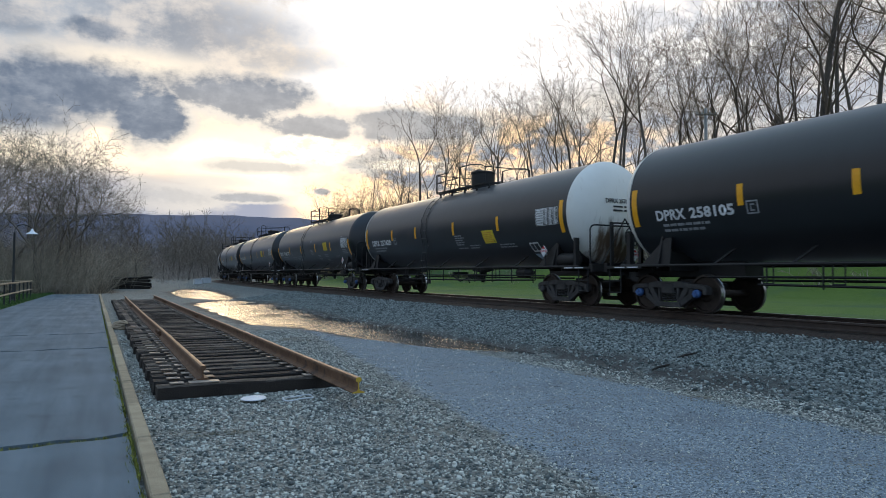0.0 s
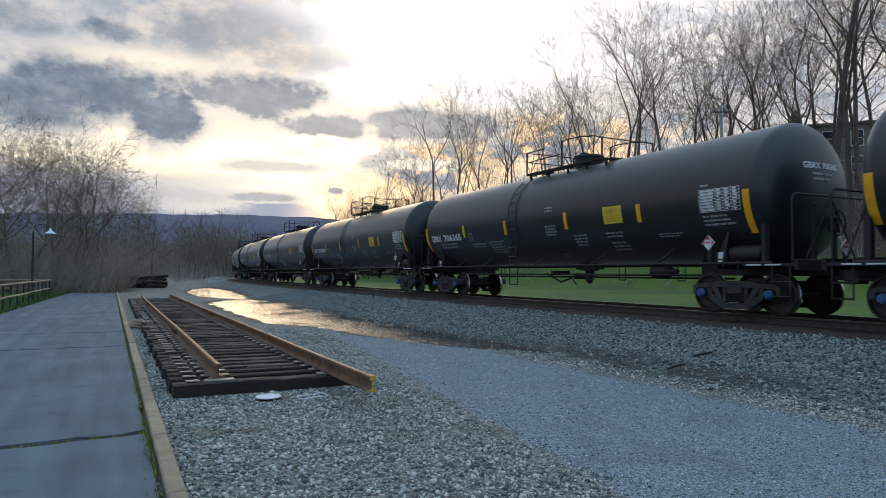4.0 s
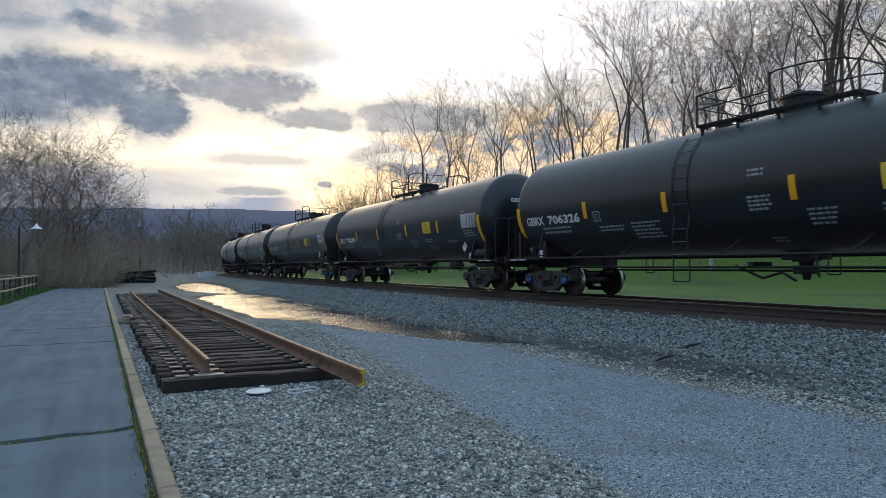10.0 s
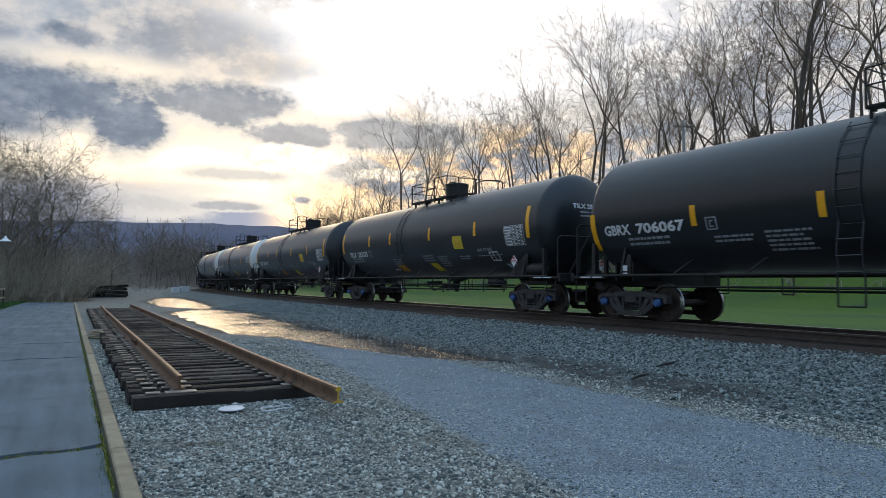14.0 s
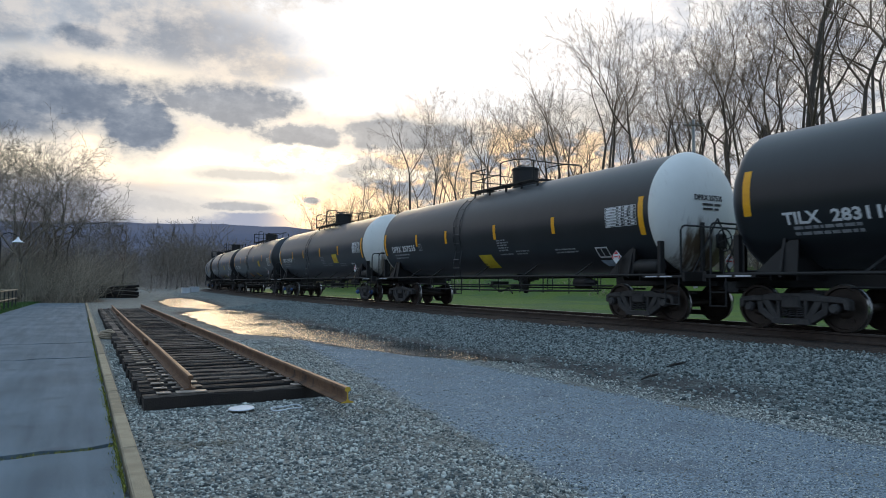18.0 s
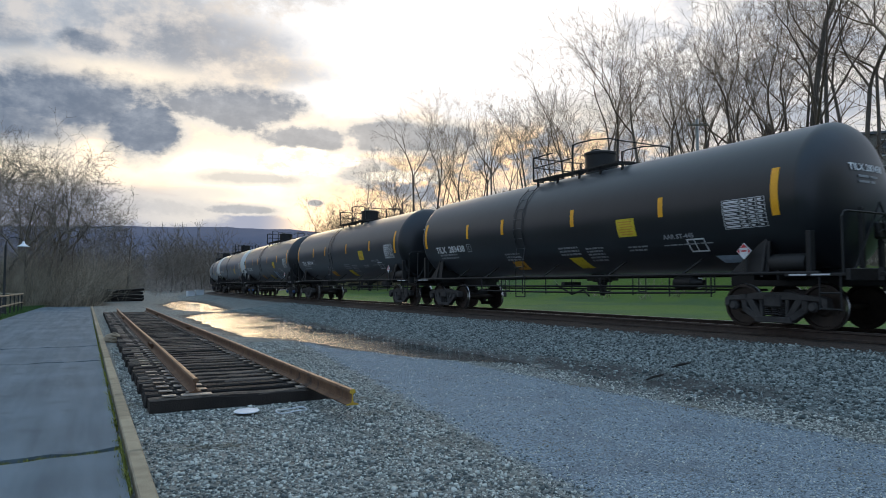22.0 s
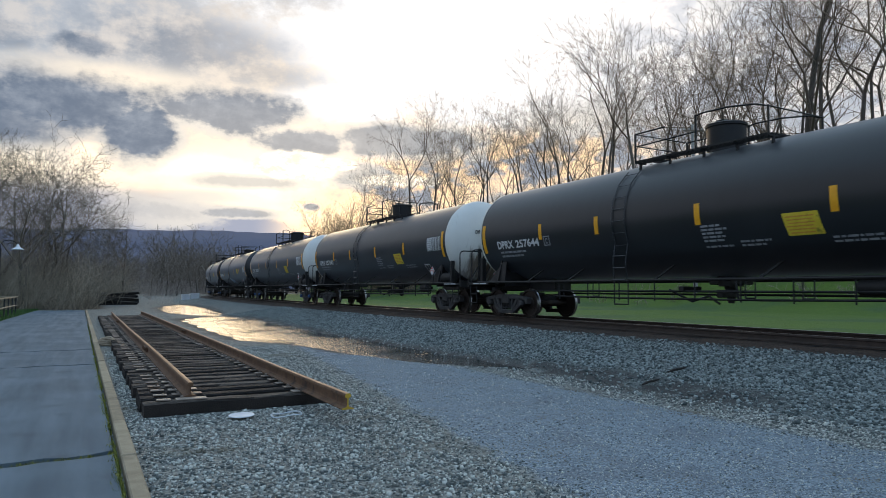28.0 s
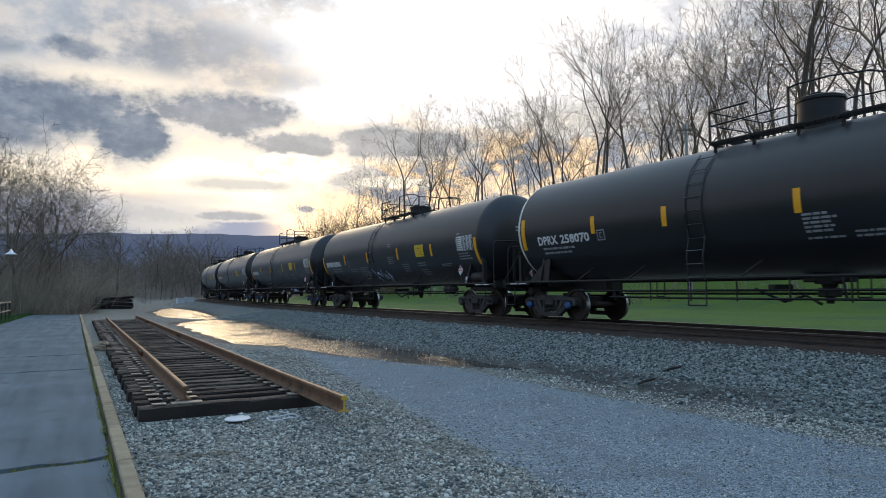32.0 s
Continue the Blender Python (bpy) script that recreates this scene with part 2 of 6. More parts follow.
M = {
    "black_steel": material("sooty_black_steel", (0.005, 0.005, 0.0055), (0.014, 0.013, 0.012), 0.6, 3, fine=40, bump=0.02),
    "truck": material("dusty_cast_steel", (0.020, 0.019, 0.019), (0.066, 0.062, 0.058), 0.75, 4, fine=60, bump=0.04),
    "wheel": material("worn_wheel_steel", (0.018, 0.013, 0.010), (0.048, 0.034, 0.025), 0.55, 5, metal=0.3, fine=40),
    "tread": material("polished_tread_steel", (0.35, 0.34, 0.33), (0.55, 0.54, 0.52), 0.3, 5, metal=1.0),
    "blue_cap": material("blue_bearing_cap", (0.03, 0.08, 0.22), (0.06, 0.14, 0.33), 0.5, 8),
    "yellow": material("yellow_reflective_tape", (0.80, 0.35, 0.008), (0.92, 0.45, 0.015), 0.35, 6),
    "panel": material("yellow_stencil_panel", (0.62, 0.46, 0.02), (0.78, 0.60, 0.05), 0.5, 6, spots=(0.25, 0.2, 0.03), spot_scale=4),
    "orange": material("orange_stencil_panel", (0.55, 0.26, 0.03), (0.72, 0.38, 0.05), 0.5, 6, spots=(0.12, 0.07, 0.03), spot_scale=4),
    "letters": material("white_stencil_paint", (0.55, 0.56, 0.56), (0.75, 0.76, 0.76), 0.6, 6),
    "faint": material("faded_stencil_paint", (0.20, 0.21, 0.22), (0.36, 0.37, 0.38), 0.6, 9),
    "ink": material("black_marker_ink", (0.012, 0.012, 0.014), (0.03, 0.03, 0.03), 0.5, 9),
    "red": material("red_placard_print", (0.45, 0.03, 0.03), (0.6, 0.05, 0.05), 0.5, 9),
    "blue_tag": material("pale_blue_spray_paint", (0.30, 0.38, 0.48), (0.45, 0.55, 0.65), 0.6, 6),
    "rail": material("rusty_rail_steel", (0.085, 0.042, 0.022), (0.20, 0.11, 0.055), 0.8, 6, fine=50, bump=0.03, spots=(0.05, 0.03, 0.02), spot_scale=3),
    "rail_main": material("oily_dark_rail", (0.028, 0.019, 0.014), (0.06, 0.04, 0.028), 0.7, 6, fine=50),
    "rail_top": material("burnished_rail_head", (0.30, 0.28, 0.26), (0.46, 0.44, 0.41), 0.45, 5, metal=1.0),
    "rail_old_top": material("rusty_rail_head", (0.22, 0.105, 0.045), (0.36, 0.19, 0.085), 0.6, 6, fine=40, bump=0.02),
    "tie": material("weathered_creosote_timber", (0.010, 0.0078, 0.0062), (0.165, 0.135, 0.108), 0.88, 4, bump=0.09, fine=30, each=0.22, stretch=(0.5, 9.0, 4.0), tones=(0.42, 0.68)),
    # also on the panel and heap ties' sides, where near-black stands in for shade
    "tie_main": material("oiled_timber_and_shaded_sides", (0.009, 0.0075, 0.006), (0.034, 0.026, 0.020), 0.9, 3, bump=0.09, each=0.3),
    "plate": material("rusty_tie_plate", (0.09, 0.068, 0.052), (0.30, 0.245, 0.195), 0.6, 12, fine=70, each=0.35),
    "yellow_paint": material("yellow_marking_paint", (0.50, 0.31, 0.03), (0.70, 0.46, 0.05), 0.6, 9),
    "curb": material("weathered_tan_edging", (0.23, 0.185, 0.12), (0.40, 0.33, 0.22), 0.9, 5, bump=0.05, fine=90, each=0.2, spots=(0.13, 0.12, 0.08), spot_scale=2),
    "stone": material("crushed_grey_stone", (0.110, 0.128, 0.124), (0.62, 0.635, 0.575), 0.9, 8, fine=120, island=1.0, bump=0.03, spots=(0.21, 0.19, 0.14), spot_scale=0.8, spot_range=(0.55, 0.70)),
    "ballast_stone": material("crushed_green_grey_stone", (0.072, 0.092, 0.090), (0.37, 0.415, 0.395), 0.9, 8, fine=120, island=0.8, bump=0.03),
    "bark": material("grey_brown_bark", (0.075, 0.060, 0.048), (0.20, 0.165, 0.135), 0.95, 2, fine=14, each=0.3, stretch=(1, 1, 0.3)),
    "twig": material("brown_twigs", (0.11, 0.080, 0.058), (0.26, 0.19, 0.135), 0.95, 1, each=0.3),
    "pale_bark": material("weathered_grey_bark", (0.085, 0.072, 0.058), (0.19, 0.165, 0.135), 0.95, 2, fine=14, each=0.2, stretch=(1, 1, 0.3)),
    "pale_twig": material("dry_grey_brown_twigs", (0.11, 0.092, 0.072), (0.25, 0.21, 0.165), 0.95, 1, each=0.2),
    "brush": material("dry_brush_stems", (0.19, 0.165, 0.125), (0.45, 0.385, 0.29), 0.95, 0.5, island=0.6),
    # greyer and flatter than the near brush: distance haze put into the colour
    "far_brush": material("hazed_far_scrub", (0.21, 0.18, 0.155), (0.40, 0.345, 0.295), 0.95, 0.5, island=0.6),
    "grass": material("spring_grass", (0.035, 0.085, 0.018), (0.075, 0.15, 0.035), 0.9, 2, island=0.5),
    "moss": material("moss_and_weeds", (0.10, 0.12, 0.018), (0.26, 0.27, 0.05), 0.95, 6, island=0.5),
    "fence_post": material("dark_fence_steel", (0.012, 0.014, 0.014), (0.03, 0.03, 0.03), 0.6, 5),
    "fence_rail": material("bare_wood_rail", (0.26, 0.20, 0.13), (0.42, 0.34, 0.24), 0.8, 4, stretch=(1, 0.2, 1)),
    # bluish white stands in for the sky mirrored in a metal shade
    "lamp_shade": material("sky_white_shade", (0.72, 0.76, 0.80), (0.82, 0.85, 0.88), 0.3, 4),
    "pole_grey": material("weathered_grey_pole", (0.30, 0.29, 0.28), (0.45, 0.44, 0.42), 0.85, 2, fine=20),
    "plaster": material("grey_beige_render", (0.17, 0.155, 0.13), (0.27, 0.25, 0.21), 0.9, 0.6, fine=8),
    "masonry": material("brown_chimney_masonry", (0.11, 0.085, 0.07), (0.20, 0.16, 0.13), 0.9, 2, fine=12),
    "roof": material("grey_roofing", (0.10, 0.11, 0.12), (0.18, 0.19, 0.20), 0.8, 1, fine=12),
    "frame": material("white_window_frame", (0.6, 0.6, 0.6), (0.75, 0.75, 0.75), 0.6, 4),
    "pale_box": material("white_painted_steel", (0.66, 0.68, 0.70), (0.80, 0.81, 0.82), 0.5, 2),
    "disc": material("pale_plastic_disc", (0.52, 0.56, 0.60), (0.68, 0.72, 0.75), 0.6, 4),
}


def plain_node_material(name):
    m = bpy.data.materials.new(name)
    m.use_nodes = True
    return m, Nodes(m.node_tree)


def make_ground_material():
    """Gravel, fine road stone, ballast, grass and wet mud by zone, each with its own grain."""
    m, n = plain_node_material("ground_mixed_gravel_grass")
    at = lambda name: n.add("ShaderNodeAttribute", "Fac", p_attribute_name=name)
    where = n.add("ShaderNodeTexCoord", 3)
    cell = n.add("ShaderNodeTexVoronoi", "Color", Vector=where, Scale=28.0)
    cellv = n.add("ShaderNodeSeparateColor", i0=cell)
    dist = n.add("ShaderNodeTexVoronoi", "Distance", Vector=where, Scale=28.0)
    fine_cell = n.add("ShaderNodeSeparateColor", i0=n.add("ShaderNodeTexVoronoi", "Color", Vector=where, Scale=70.0))
    patch = n.noise(0.5, 5.0, where)
    gravel = n.mix(cellv, (0.055, 0.062, 0.057), (0.31, 0.315, 0.28))
    gravel = n.mix(n.math("MULTIPLY", n.step(patch, 0.5, 0.7), 0.5), gravel, (0.16, 0.15, 0.12))
    road = n.mix(fine_cell, (0.068, 0.094, 0.112), (0.315, 0.38, 0.425))
    road = n.mix(n.math("MULTIPLY", n.step(n.noise(1.2, 6.0, where), 0.48, 0.68), 0.45), road, (0.12, 0.135, 0.155))
    ballast = n.mix(cellv, (0.042, 0.052, 0.050), (0.25, 0.28, 0.265))
    rusty_bed = n.mix(cellv, (0.016, 0.011, 0.008), (0.075, 0.050, 0.034))
    grass = n.mix(n.noise(3.0, 6.0, where), (0.052, 0.105, 0.010), (0.122, 0.195, 0.020))
    grass = n.mix(n.step(n.noise(0.15, 4.0, where), 0.45, 0.65), grass, (0.06, 0.115, 0.03))
    leaf = n.mix(n.noise(2.2, 8.0, where, 0.7), (0.030, 0.023, 0.014), (0.12, 0.092, 0.058))
    ragged = n.math("MULTIPLY", n.math("SUBTRACT", n.noise(2.5, 5.0, where), 0.5), 0.8)
    zone = lambda name: n.step(n.math("ADD", at(name), ragged), 0.35, 0.65)
    col = n.mix(zone("road"), gravel, road)
    col = n.mix(zone("ballast"), col, ballast)
    col = n.mix(at("bed"), col, rusty_bed)
    col = n.mix(zone("grass"), col, grass)
    col = n.mix(zone("woods"), col, leaf)
    wet = n.math("MULTIPLY", at("wet"), n.step(n.noise(1.6, 5.0, where), 0.30, 0.5))
    col = n.mix(wet, col, (0.022, 0.020, 0.018))
    rough = n.math("SUBTRACT", 0.92, n.math("MULTIPLY", wet, 0.22))
    h = n.math("ADD", dist, n.math("MULTIPLY", n.noise(60.0, 3.0, where), 0.4))
    bump = n.add("ShaderNodeBump", Strength=0.8, Distance=0.02, Height=h)
    n.add("ShaderNodeOutputMaterial", Surface=n.add("ShaderNodeBsdfPrincipled", Base_Color=col, Roughness=rough, Normal=bump))
    return m


def make_head_material():
    """White end paint, rust-streaked and sooty round the brake gear."""
    m, n = plain_node_material("stained_white_head_paint")
    where = n.add("ShaderNodeTexCoord", 3)
    xyz = n.t.nodes.new("ShaderNodeSeparateXYZ")
    n.t.links.new(where, xyz.inputs[0])
    streak = n.noise(3.0, 6.0, n.add("ShaderNodeVectorMath", p_operation="MULTIPLY", i0=where, i1=(1.0, 2.2, 0.45)), 0.65)
    each = n.add("ShaderNodeObjectInfo", "Random")
    col = n.mix(n.noise(1.4, 5.0, where), (0.68, 0.67, 0.61), (0.80, 0.79, 0.73))
    for y, z, ry, rz in ((-0.35, 1.75, 0.65, 0.75), (0.35, 1.55, 0.8, 0.6)):
        dy = n.math("DIVIDE", n.math("SUBTRACT", xyz.outputs[1], y), ry)
        dz = n.math("DIVIDE", n.math("SUBTRACT", xyz.outputs[2], z), rz)
        r = n.math("SQRT", n.math("ADD", n.math("MULTIPLY", dy, dy), n.math("MULTIPLY", dz, dz)))
        r = n.math("ADD", r, n.math("MULTIPLY", n.math("SUBTRACT", streak, 0.5), 2.4))
        col = n.mix(n.math("MULTIPLY", n.step(r, 1.1, 0.3), n.math("ADD", 0.65, n.math("MULTIPLY", each, 0.35))), col, (0.13, 0.085, 0.05))
    col = n.mix(n.math("MULTIPLY", n.step(streak, 0.55, 0.75), 0.25), col, (0.42, 0.36, 0.28))
    n.add("ShaderNodeOutputMaterial", Surface=n.add("ShaderNodeBsdfPrincipled", Base_Color=col, Roughness=0.5))
    return m


def make_water_material():
    m, n = plain_node_material("puddle_water")
    where = n.add("ShaderNodeTexCoord", 3)
    calm = n.step(n.noise(0.35, 4.0, where), 0.40, 0.62, 0.25, 1.0)
    h = n.math("MULTIPLY", n.math("ADD", n.noise(5.0, 3.0, where), n.math("MULTIPLY", n.noise(22.0, 3.0, where), 0.5)), calm)
    bump = n.add("ShaderNodeBump", Strength=0.6, Distance=0.05, Height=h)
    n.add("ShaderNodeOutputMaterial", Surface=n.add("ShaderNodeBsdfPrincipled", Base_Color=(0.035, 0.032, 0.028), Roughness=0.07, IOR=1.33, Normal=bump))
    return m


def make_asphalt_material():
    m, n = plain_node_material("worn_blue_grey_asphalt")
    where = n.add("ShaderNodeTexCoord", 3)
    grit = n.noise(140.0, 2.0, where)
    wide = n.noise(0.7, 5.0, where)
    streak = n.noise(1.0, 5.0, n.add("ShaderNodeVectorMath", p_operation="MULTIPLY", i0=where, i1=(4.0, 0.25, 1.0)))
    f = n.math("ADD", n.math("MULTIPLY", wide, 0.25), n.math("ADD", n.math("MULTIPLY", streak, 0.30), n.math("MULTIPLY", grit, 0.45)))
    col = n.mix(n.step(f, 0.36, 0.64), (0.062, 0.091, 0.114), (0.160, 0.208, 0.240))
    col = n.mix(n.math("MULTIPLY", n.step(n.noise(2.2, 6.0, where), 0.58, 0.72), 0.35), col, (0.05, 0.062, 0.075))
    bump = n.add("ShaderNodeBump", Strength=0.5, Distance=0.006, Height=n.math("ADD", grit, n.math("MULTIPLY", wide, 2.0)))
    n.add("ShaderNodeOutputMaterial", Surface=n.add("ShaderNodeBsdfPrincipled", Base_Color=col, Specular_IOR_Level=0.2, Roughness=n.math("ADD", 0.75, n.math("MULTIPLY", wide, 0.2)), Normal=bump))
    return m


def make_hill_material():
    m, n = plain_node_material("distant_hazy_wooded_ridge")
    where = n.add("ShaderNodeTexCoord", 3)
    # blue-violet tones stand in for the air's haze over the woods
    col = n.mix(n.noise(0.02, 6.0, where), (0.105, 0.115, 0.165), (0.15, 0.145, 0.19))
    n.add("ShaderNodeOutputMaterial", Surface=n.add("ShaderNodeBsdfPrincipled", Base_Color=col, Roughness=1.0))
    return m


def make_glass_material():
    m, n = plain_node_material("dark_window_glass")
    n.add("ShaderNodeOutputMaterial", Surface=n.add("ShaderNodeBsdfPrincipled", Base_Color=(0.02, 0.024, 0.03), Roughness=0.05))
    return m


def make_tank_material():
    """Gloss black tank paint with a thin road film, faint run streaks and slightly uneven plates."""
    m, n = plain_node_material("black_tank_paint")
    where = n.add("ShaderNodeTexCoord", 3)
    each = n.add("ShaderNodeObjectInfo", "Random")
    runs = n.noise(1.0, 5.0, n.add("ShaderNodeVectorMath", p_operation="MULTIPLY", i0=where, i1=(3.2, 0.5, 0.5)), 0.6)
    film = n.noise(0.7, 6.0, where, 0.6)
    grit = n.noise(45.0, 3.0, where)
    col = n.mix(runs, (0.0045, 0.0058, 0.0075), (0.0095, 0.0115, 0.0145))
    dusty = n.math("MULTIPLY", n.step(n.math("ADD", film, n.math("MULTIPLY", n.math("SUBTRACT", each, 0.5), 0.12)), 0.42, 0.72), 0.55)
    col = n.mix(dusty, col, (0.012, 0.0125, 0.0135))
    rough = n.math("ADD", n.math("ADD", 0.24, n.math("MULTIPLY", film, 0.14)), n.math("MULTIPLY", grit, 0.06))
    h = n.math("ADD", n.math("MULTIPLY", n.noise(0.9, 2.0, where), 1.0), n.math("MULTIPLY", grit, 0.02))
    bump = n.add("ShaderNodeBump", Strength=0.25, Distance=0.02, Height=h)
    n.add("ShaderNodeOutputMaterial", Surface=n.add("ShaderNodeBsdfPrincipled", Base_Color=col, Roughness=rough, IOR=1.55, Sheen_Weight=n.math("ADD", 0.07, n.math("MULTIPLY", film, 0.20)), Sheen_Roughness=0.45, Sheen_Tint=(0.80, 0.90, 1.0), Normal=bump))
    return m


M["tank"] = make_tank_material()
M["white"] = make_head_material()
M["ground"], M["water"], M["asphalt"], M["hill"], M["glass"] = make_ground_material(), make_water_material(), make_asphalt_material(), make_hill_material(), make_glass_material()


# ---- building helpers ----
def thing(name, m=None, label="", category="", group="", kind="", data=None):
    ob = new(name, data)
    if m is not None:
        ob.matrix_basis = m
    return tagged(ob, label, category, group, kind)


def mesh_of(name, bm, mat, smooth=None):
    """A mesh from a bmesh; mat is one material or several; smooth: degrees under which edges are shaded smooth."""
    me = bpy.data.meshes.new(name)
    bm.normal_update()
    bm.to_mesh(me)
    bm.free()
    for one in (mat if isinstance(mat, (list, tuple)) else [mat]):
        me.materials.append(one)
    if smooth:
        me.polygons.foreach_set("use_smooth", [True] * len(me.polygons))
        me.set_sharp_from_angle(angle=radians(smooth))
    return me


def part(name, bm, mat, parent, label="", m=None, smooth=None):
    """One mesh object under a thing or a part. bm may be a ready mesh."""
    me = bm if isinstance(bm, bpy.types.Mesh) else mesh_of(name, bm, mat, smooth)
    ob = new(name, me)
    ob.parent = parent
    if m is not None:
        ob.matrix_basis = m
    return tagged(ob, label)


def box(bm, x0, x1, y0, y1, z0, z1, bevel=0.0, m=None):
    r = bmesh.ops.create_cube(bm, size=1.0)
    vs = r["verts"]
    for v in vs:
        v.co = Vector(((x0 + x1) / 2 + v.co.x * (x1 - x0), (y0 + y1) / 2 + v.co.y * (y1 - y0), (z0 + z1) / 2 + v.co.z * (z1 - z0)))
    if bevel:
        es = list({e for v in vs for e in v.link_edges})
        out = bmesh.ops.bevel(bm, geom=es, offset=bevel, segments=1, affect="EDGES", profile=0.5)
        vs = list({v for f in out["faces"] for v in f.verts} | {v for v in vs if v.is_valid})
    if m is not None:
        bmesh.ops.transform(bm, matrix=m, verts=vs)
    return vs


def tube(bm, points, radius, sides=6, close=True):
    """A round bar along a line of points; radius is one number or one for each point."""
    pts = [Vector(p) for p in points]
    rings = []
    up = Vector((0, 0, 1))
    for i, p in enumerate(pts):
        d = (pts[min(i + 1, len(pts) - 1)] - pts[max(i - 1, 0)]).normalized()
        a = d.cross(up if abs(d.z) < 0.9 else Vector((1, 0, 0))).normalized()
        b = d.cross(a)
        r = radius[i] if isinstance(radius, (list, tuple)) else radius
        rings.append([bm.verts.new(p + r * (a * math.cos(2 * math.pi * k / sides) + b * math.sin(2 * math.pi * k / sides))) for k in range(sides)])
    for r0, r1 in zip(rings, rings[1:]):
        for k in range(sides):
            bm.faces.new((r0[k], r1[k], r1[(k + 1) % sides], r0[(k + 1) % sides]))
    if close:
        bm.faces.new(rings[0])
        bm.faces.new(rings[-1][::-1])


def lathe(bm, profile, axis="x", sides=32, caps=True):
    """A turned body: profile rows of (place along the axis, radius)."""
    rings = []
    for a, r in profile:
        ring = []
        for k in range(sides):
            c, s = math.cos(2 * math.pi * k / sides), math.sin(2 * math.pi * k / sides)
            ring.append(bm.verts.new({"x": (a, r * c, r * s), "y": (r * s, a, r * c), "z": (r * c, r * s, a)}[axis]))
        rings.append(ring)
    for r0, r1 in zip(rings, rings[1:]):
        for k in range(sides):
            bm.faces.new((r0[k], r0[(k + 1) % sides], r1[(k + 1) % sides], r1[k]))
    if caps:
        bm.faces.new(rings[0][::-1])
        bm.faces.new(rings[-1])


def extrude_outline(bm, outline, y0, y1, holes=()):
    """A plate: an outline in x and z, from y0 to y1."""
    front = [bm.verts.new((x, y0, z)) for x, z in outline]
    back = [bm.verts.new((x, y1, z)) for x, z in outline]
    bm.faces.new(front)
    bm.faces.new(back[::-1])
    k = len(outline)
    for i in range(k):
        bm.faces.new((front[i], back[i], back[(i + 1) % k], front[(i + 1) % k]))


def smoothstep(v, lo, hi):
    u = np.clip((v - lo) / (hi - lo), 0, 1)
    return u * u * (3 - 2 * u)


# ---- plan: the main line ----
RAIL_Z, AXLE_R, GAUGE = 0.717, 0.457, 0.75
TRACK_OFF, TRACK_TURN, BEND, BEND_FAR, BEND_SHARP = 13.88, radians(-2.2), 0.0011, 0.0004, 0.0042


def heading(s):
    return TRACK_TURN + BEND * np.clip(s, 0, 200) + BEND_FAR * np.clip(s - 45, 0, 155) + BEND_SHARP * np.clip(s - 82, 0, 50)


_S = np.arange(-400.0, 640.0, 0.5)
_H = heading(_S)
_X, _Y = np.cumsum(np.sin(_H)) * 0.5, np.cumsum(np.cos(_H)) * 0.5
_X += TRACK_OFF * math.cos(TRACK_TURN) - np.interp(0, _S, _X)
_Y += -TRACK_OFF * math.sin(TRACK_TURN) - np.interp(0, _S, _Y)


def on_track(s, side=0.0):
    """The place on the main line s metres on from the point abreast of the eye, side metres to its far side."""
    h = np.interp(s, _S, _H)
    return np.interp(s, _S, _X) + side * np.cos(h), np.interp(s, _S, _Y) - side * np.sin(h), h


def off_track(x, y):
    """Signed distance of places from the centre of the main line, negative on the platform's side."""
    x, y = np.asarray(x, float), np.asarray(y, float)
    s = np.interp(y, _Y, _S)
    for _ in range(3):
        cx, cy, h = on_track(s)
        s = s + (x - cx) * np.sin(h) + (y - cy) * np.cos(h)
    cx, cy, h = on_track(s)
    return (x - cx) * np.cos(h) - (y - cy) * np.sin(h)


# ---- the ground ----
def puddle_shape(y):
    """Centre line and half width of the long puddle and of the small one behind it."""
    c = np.interp(y, [11.5, 12, 14, 17, 20, 22, 30, 38, 41, 43, 48, 60, 68, 73], [8.1, 8.0, 7.4, 7.0, 6.8, 6.2, 6.3, 6.45, 6.9, 6.9, 6.7, 7.3, 8.0, 8.4])
    h = np.interp(y, [11.2, 12, 14, 17, 20, 22, 30, 38, 41, 42, 43, 48, 60, 68, 73, 74], [0.02, 0.35, 0.8, 1.1, 1.25, 1.65, 1.75, 1.8, 0.7, 0.05, 0.6, 1.6, 1.8, 1.2, 0.3, 0.02])
    return c, h


def rough2(x, y, scale, seed=0.0):
    """Cheap smooth unevenness between -1 and 1."""
    a = np.sin(x * 1.7 * scale + 1.3 * seed + 1.1 * np.sin(y * 0.9 * scale + seed))
    b = np.sin(y * 2.1 * scale + 2.1 * seed + 1.4 * np.sin(x * 1.3 * scale - seed))
    c = np.sin((x + y) * 3.3 * scale + seed) * np.sin((x - y) * 2.7 * scale + 0.7)
    return (a + b + c) / 3


def puddle_ratio(x, y):
    c, h = puddle_shape(y)
    r = np.abs(x - c) / np.maximum(h, 0.02)
    return r + 0.16 * rough2(x, y, 1.1, 2.0) + 0.08 * rough2(x, y, 3.1, 5.0)


WATER_Z = -0.055


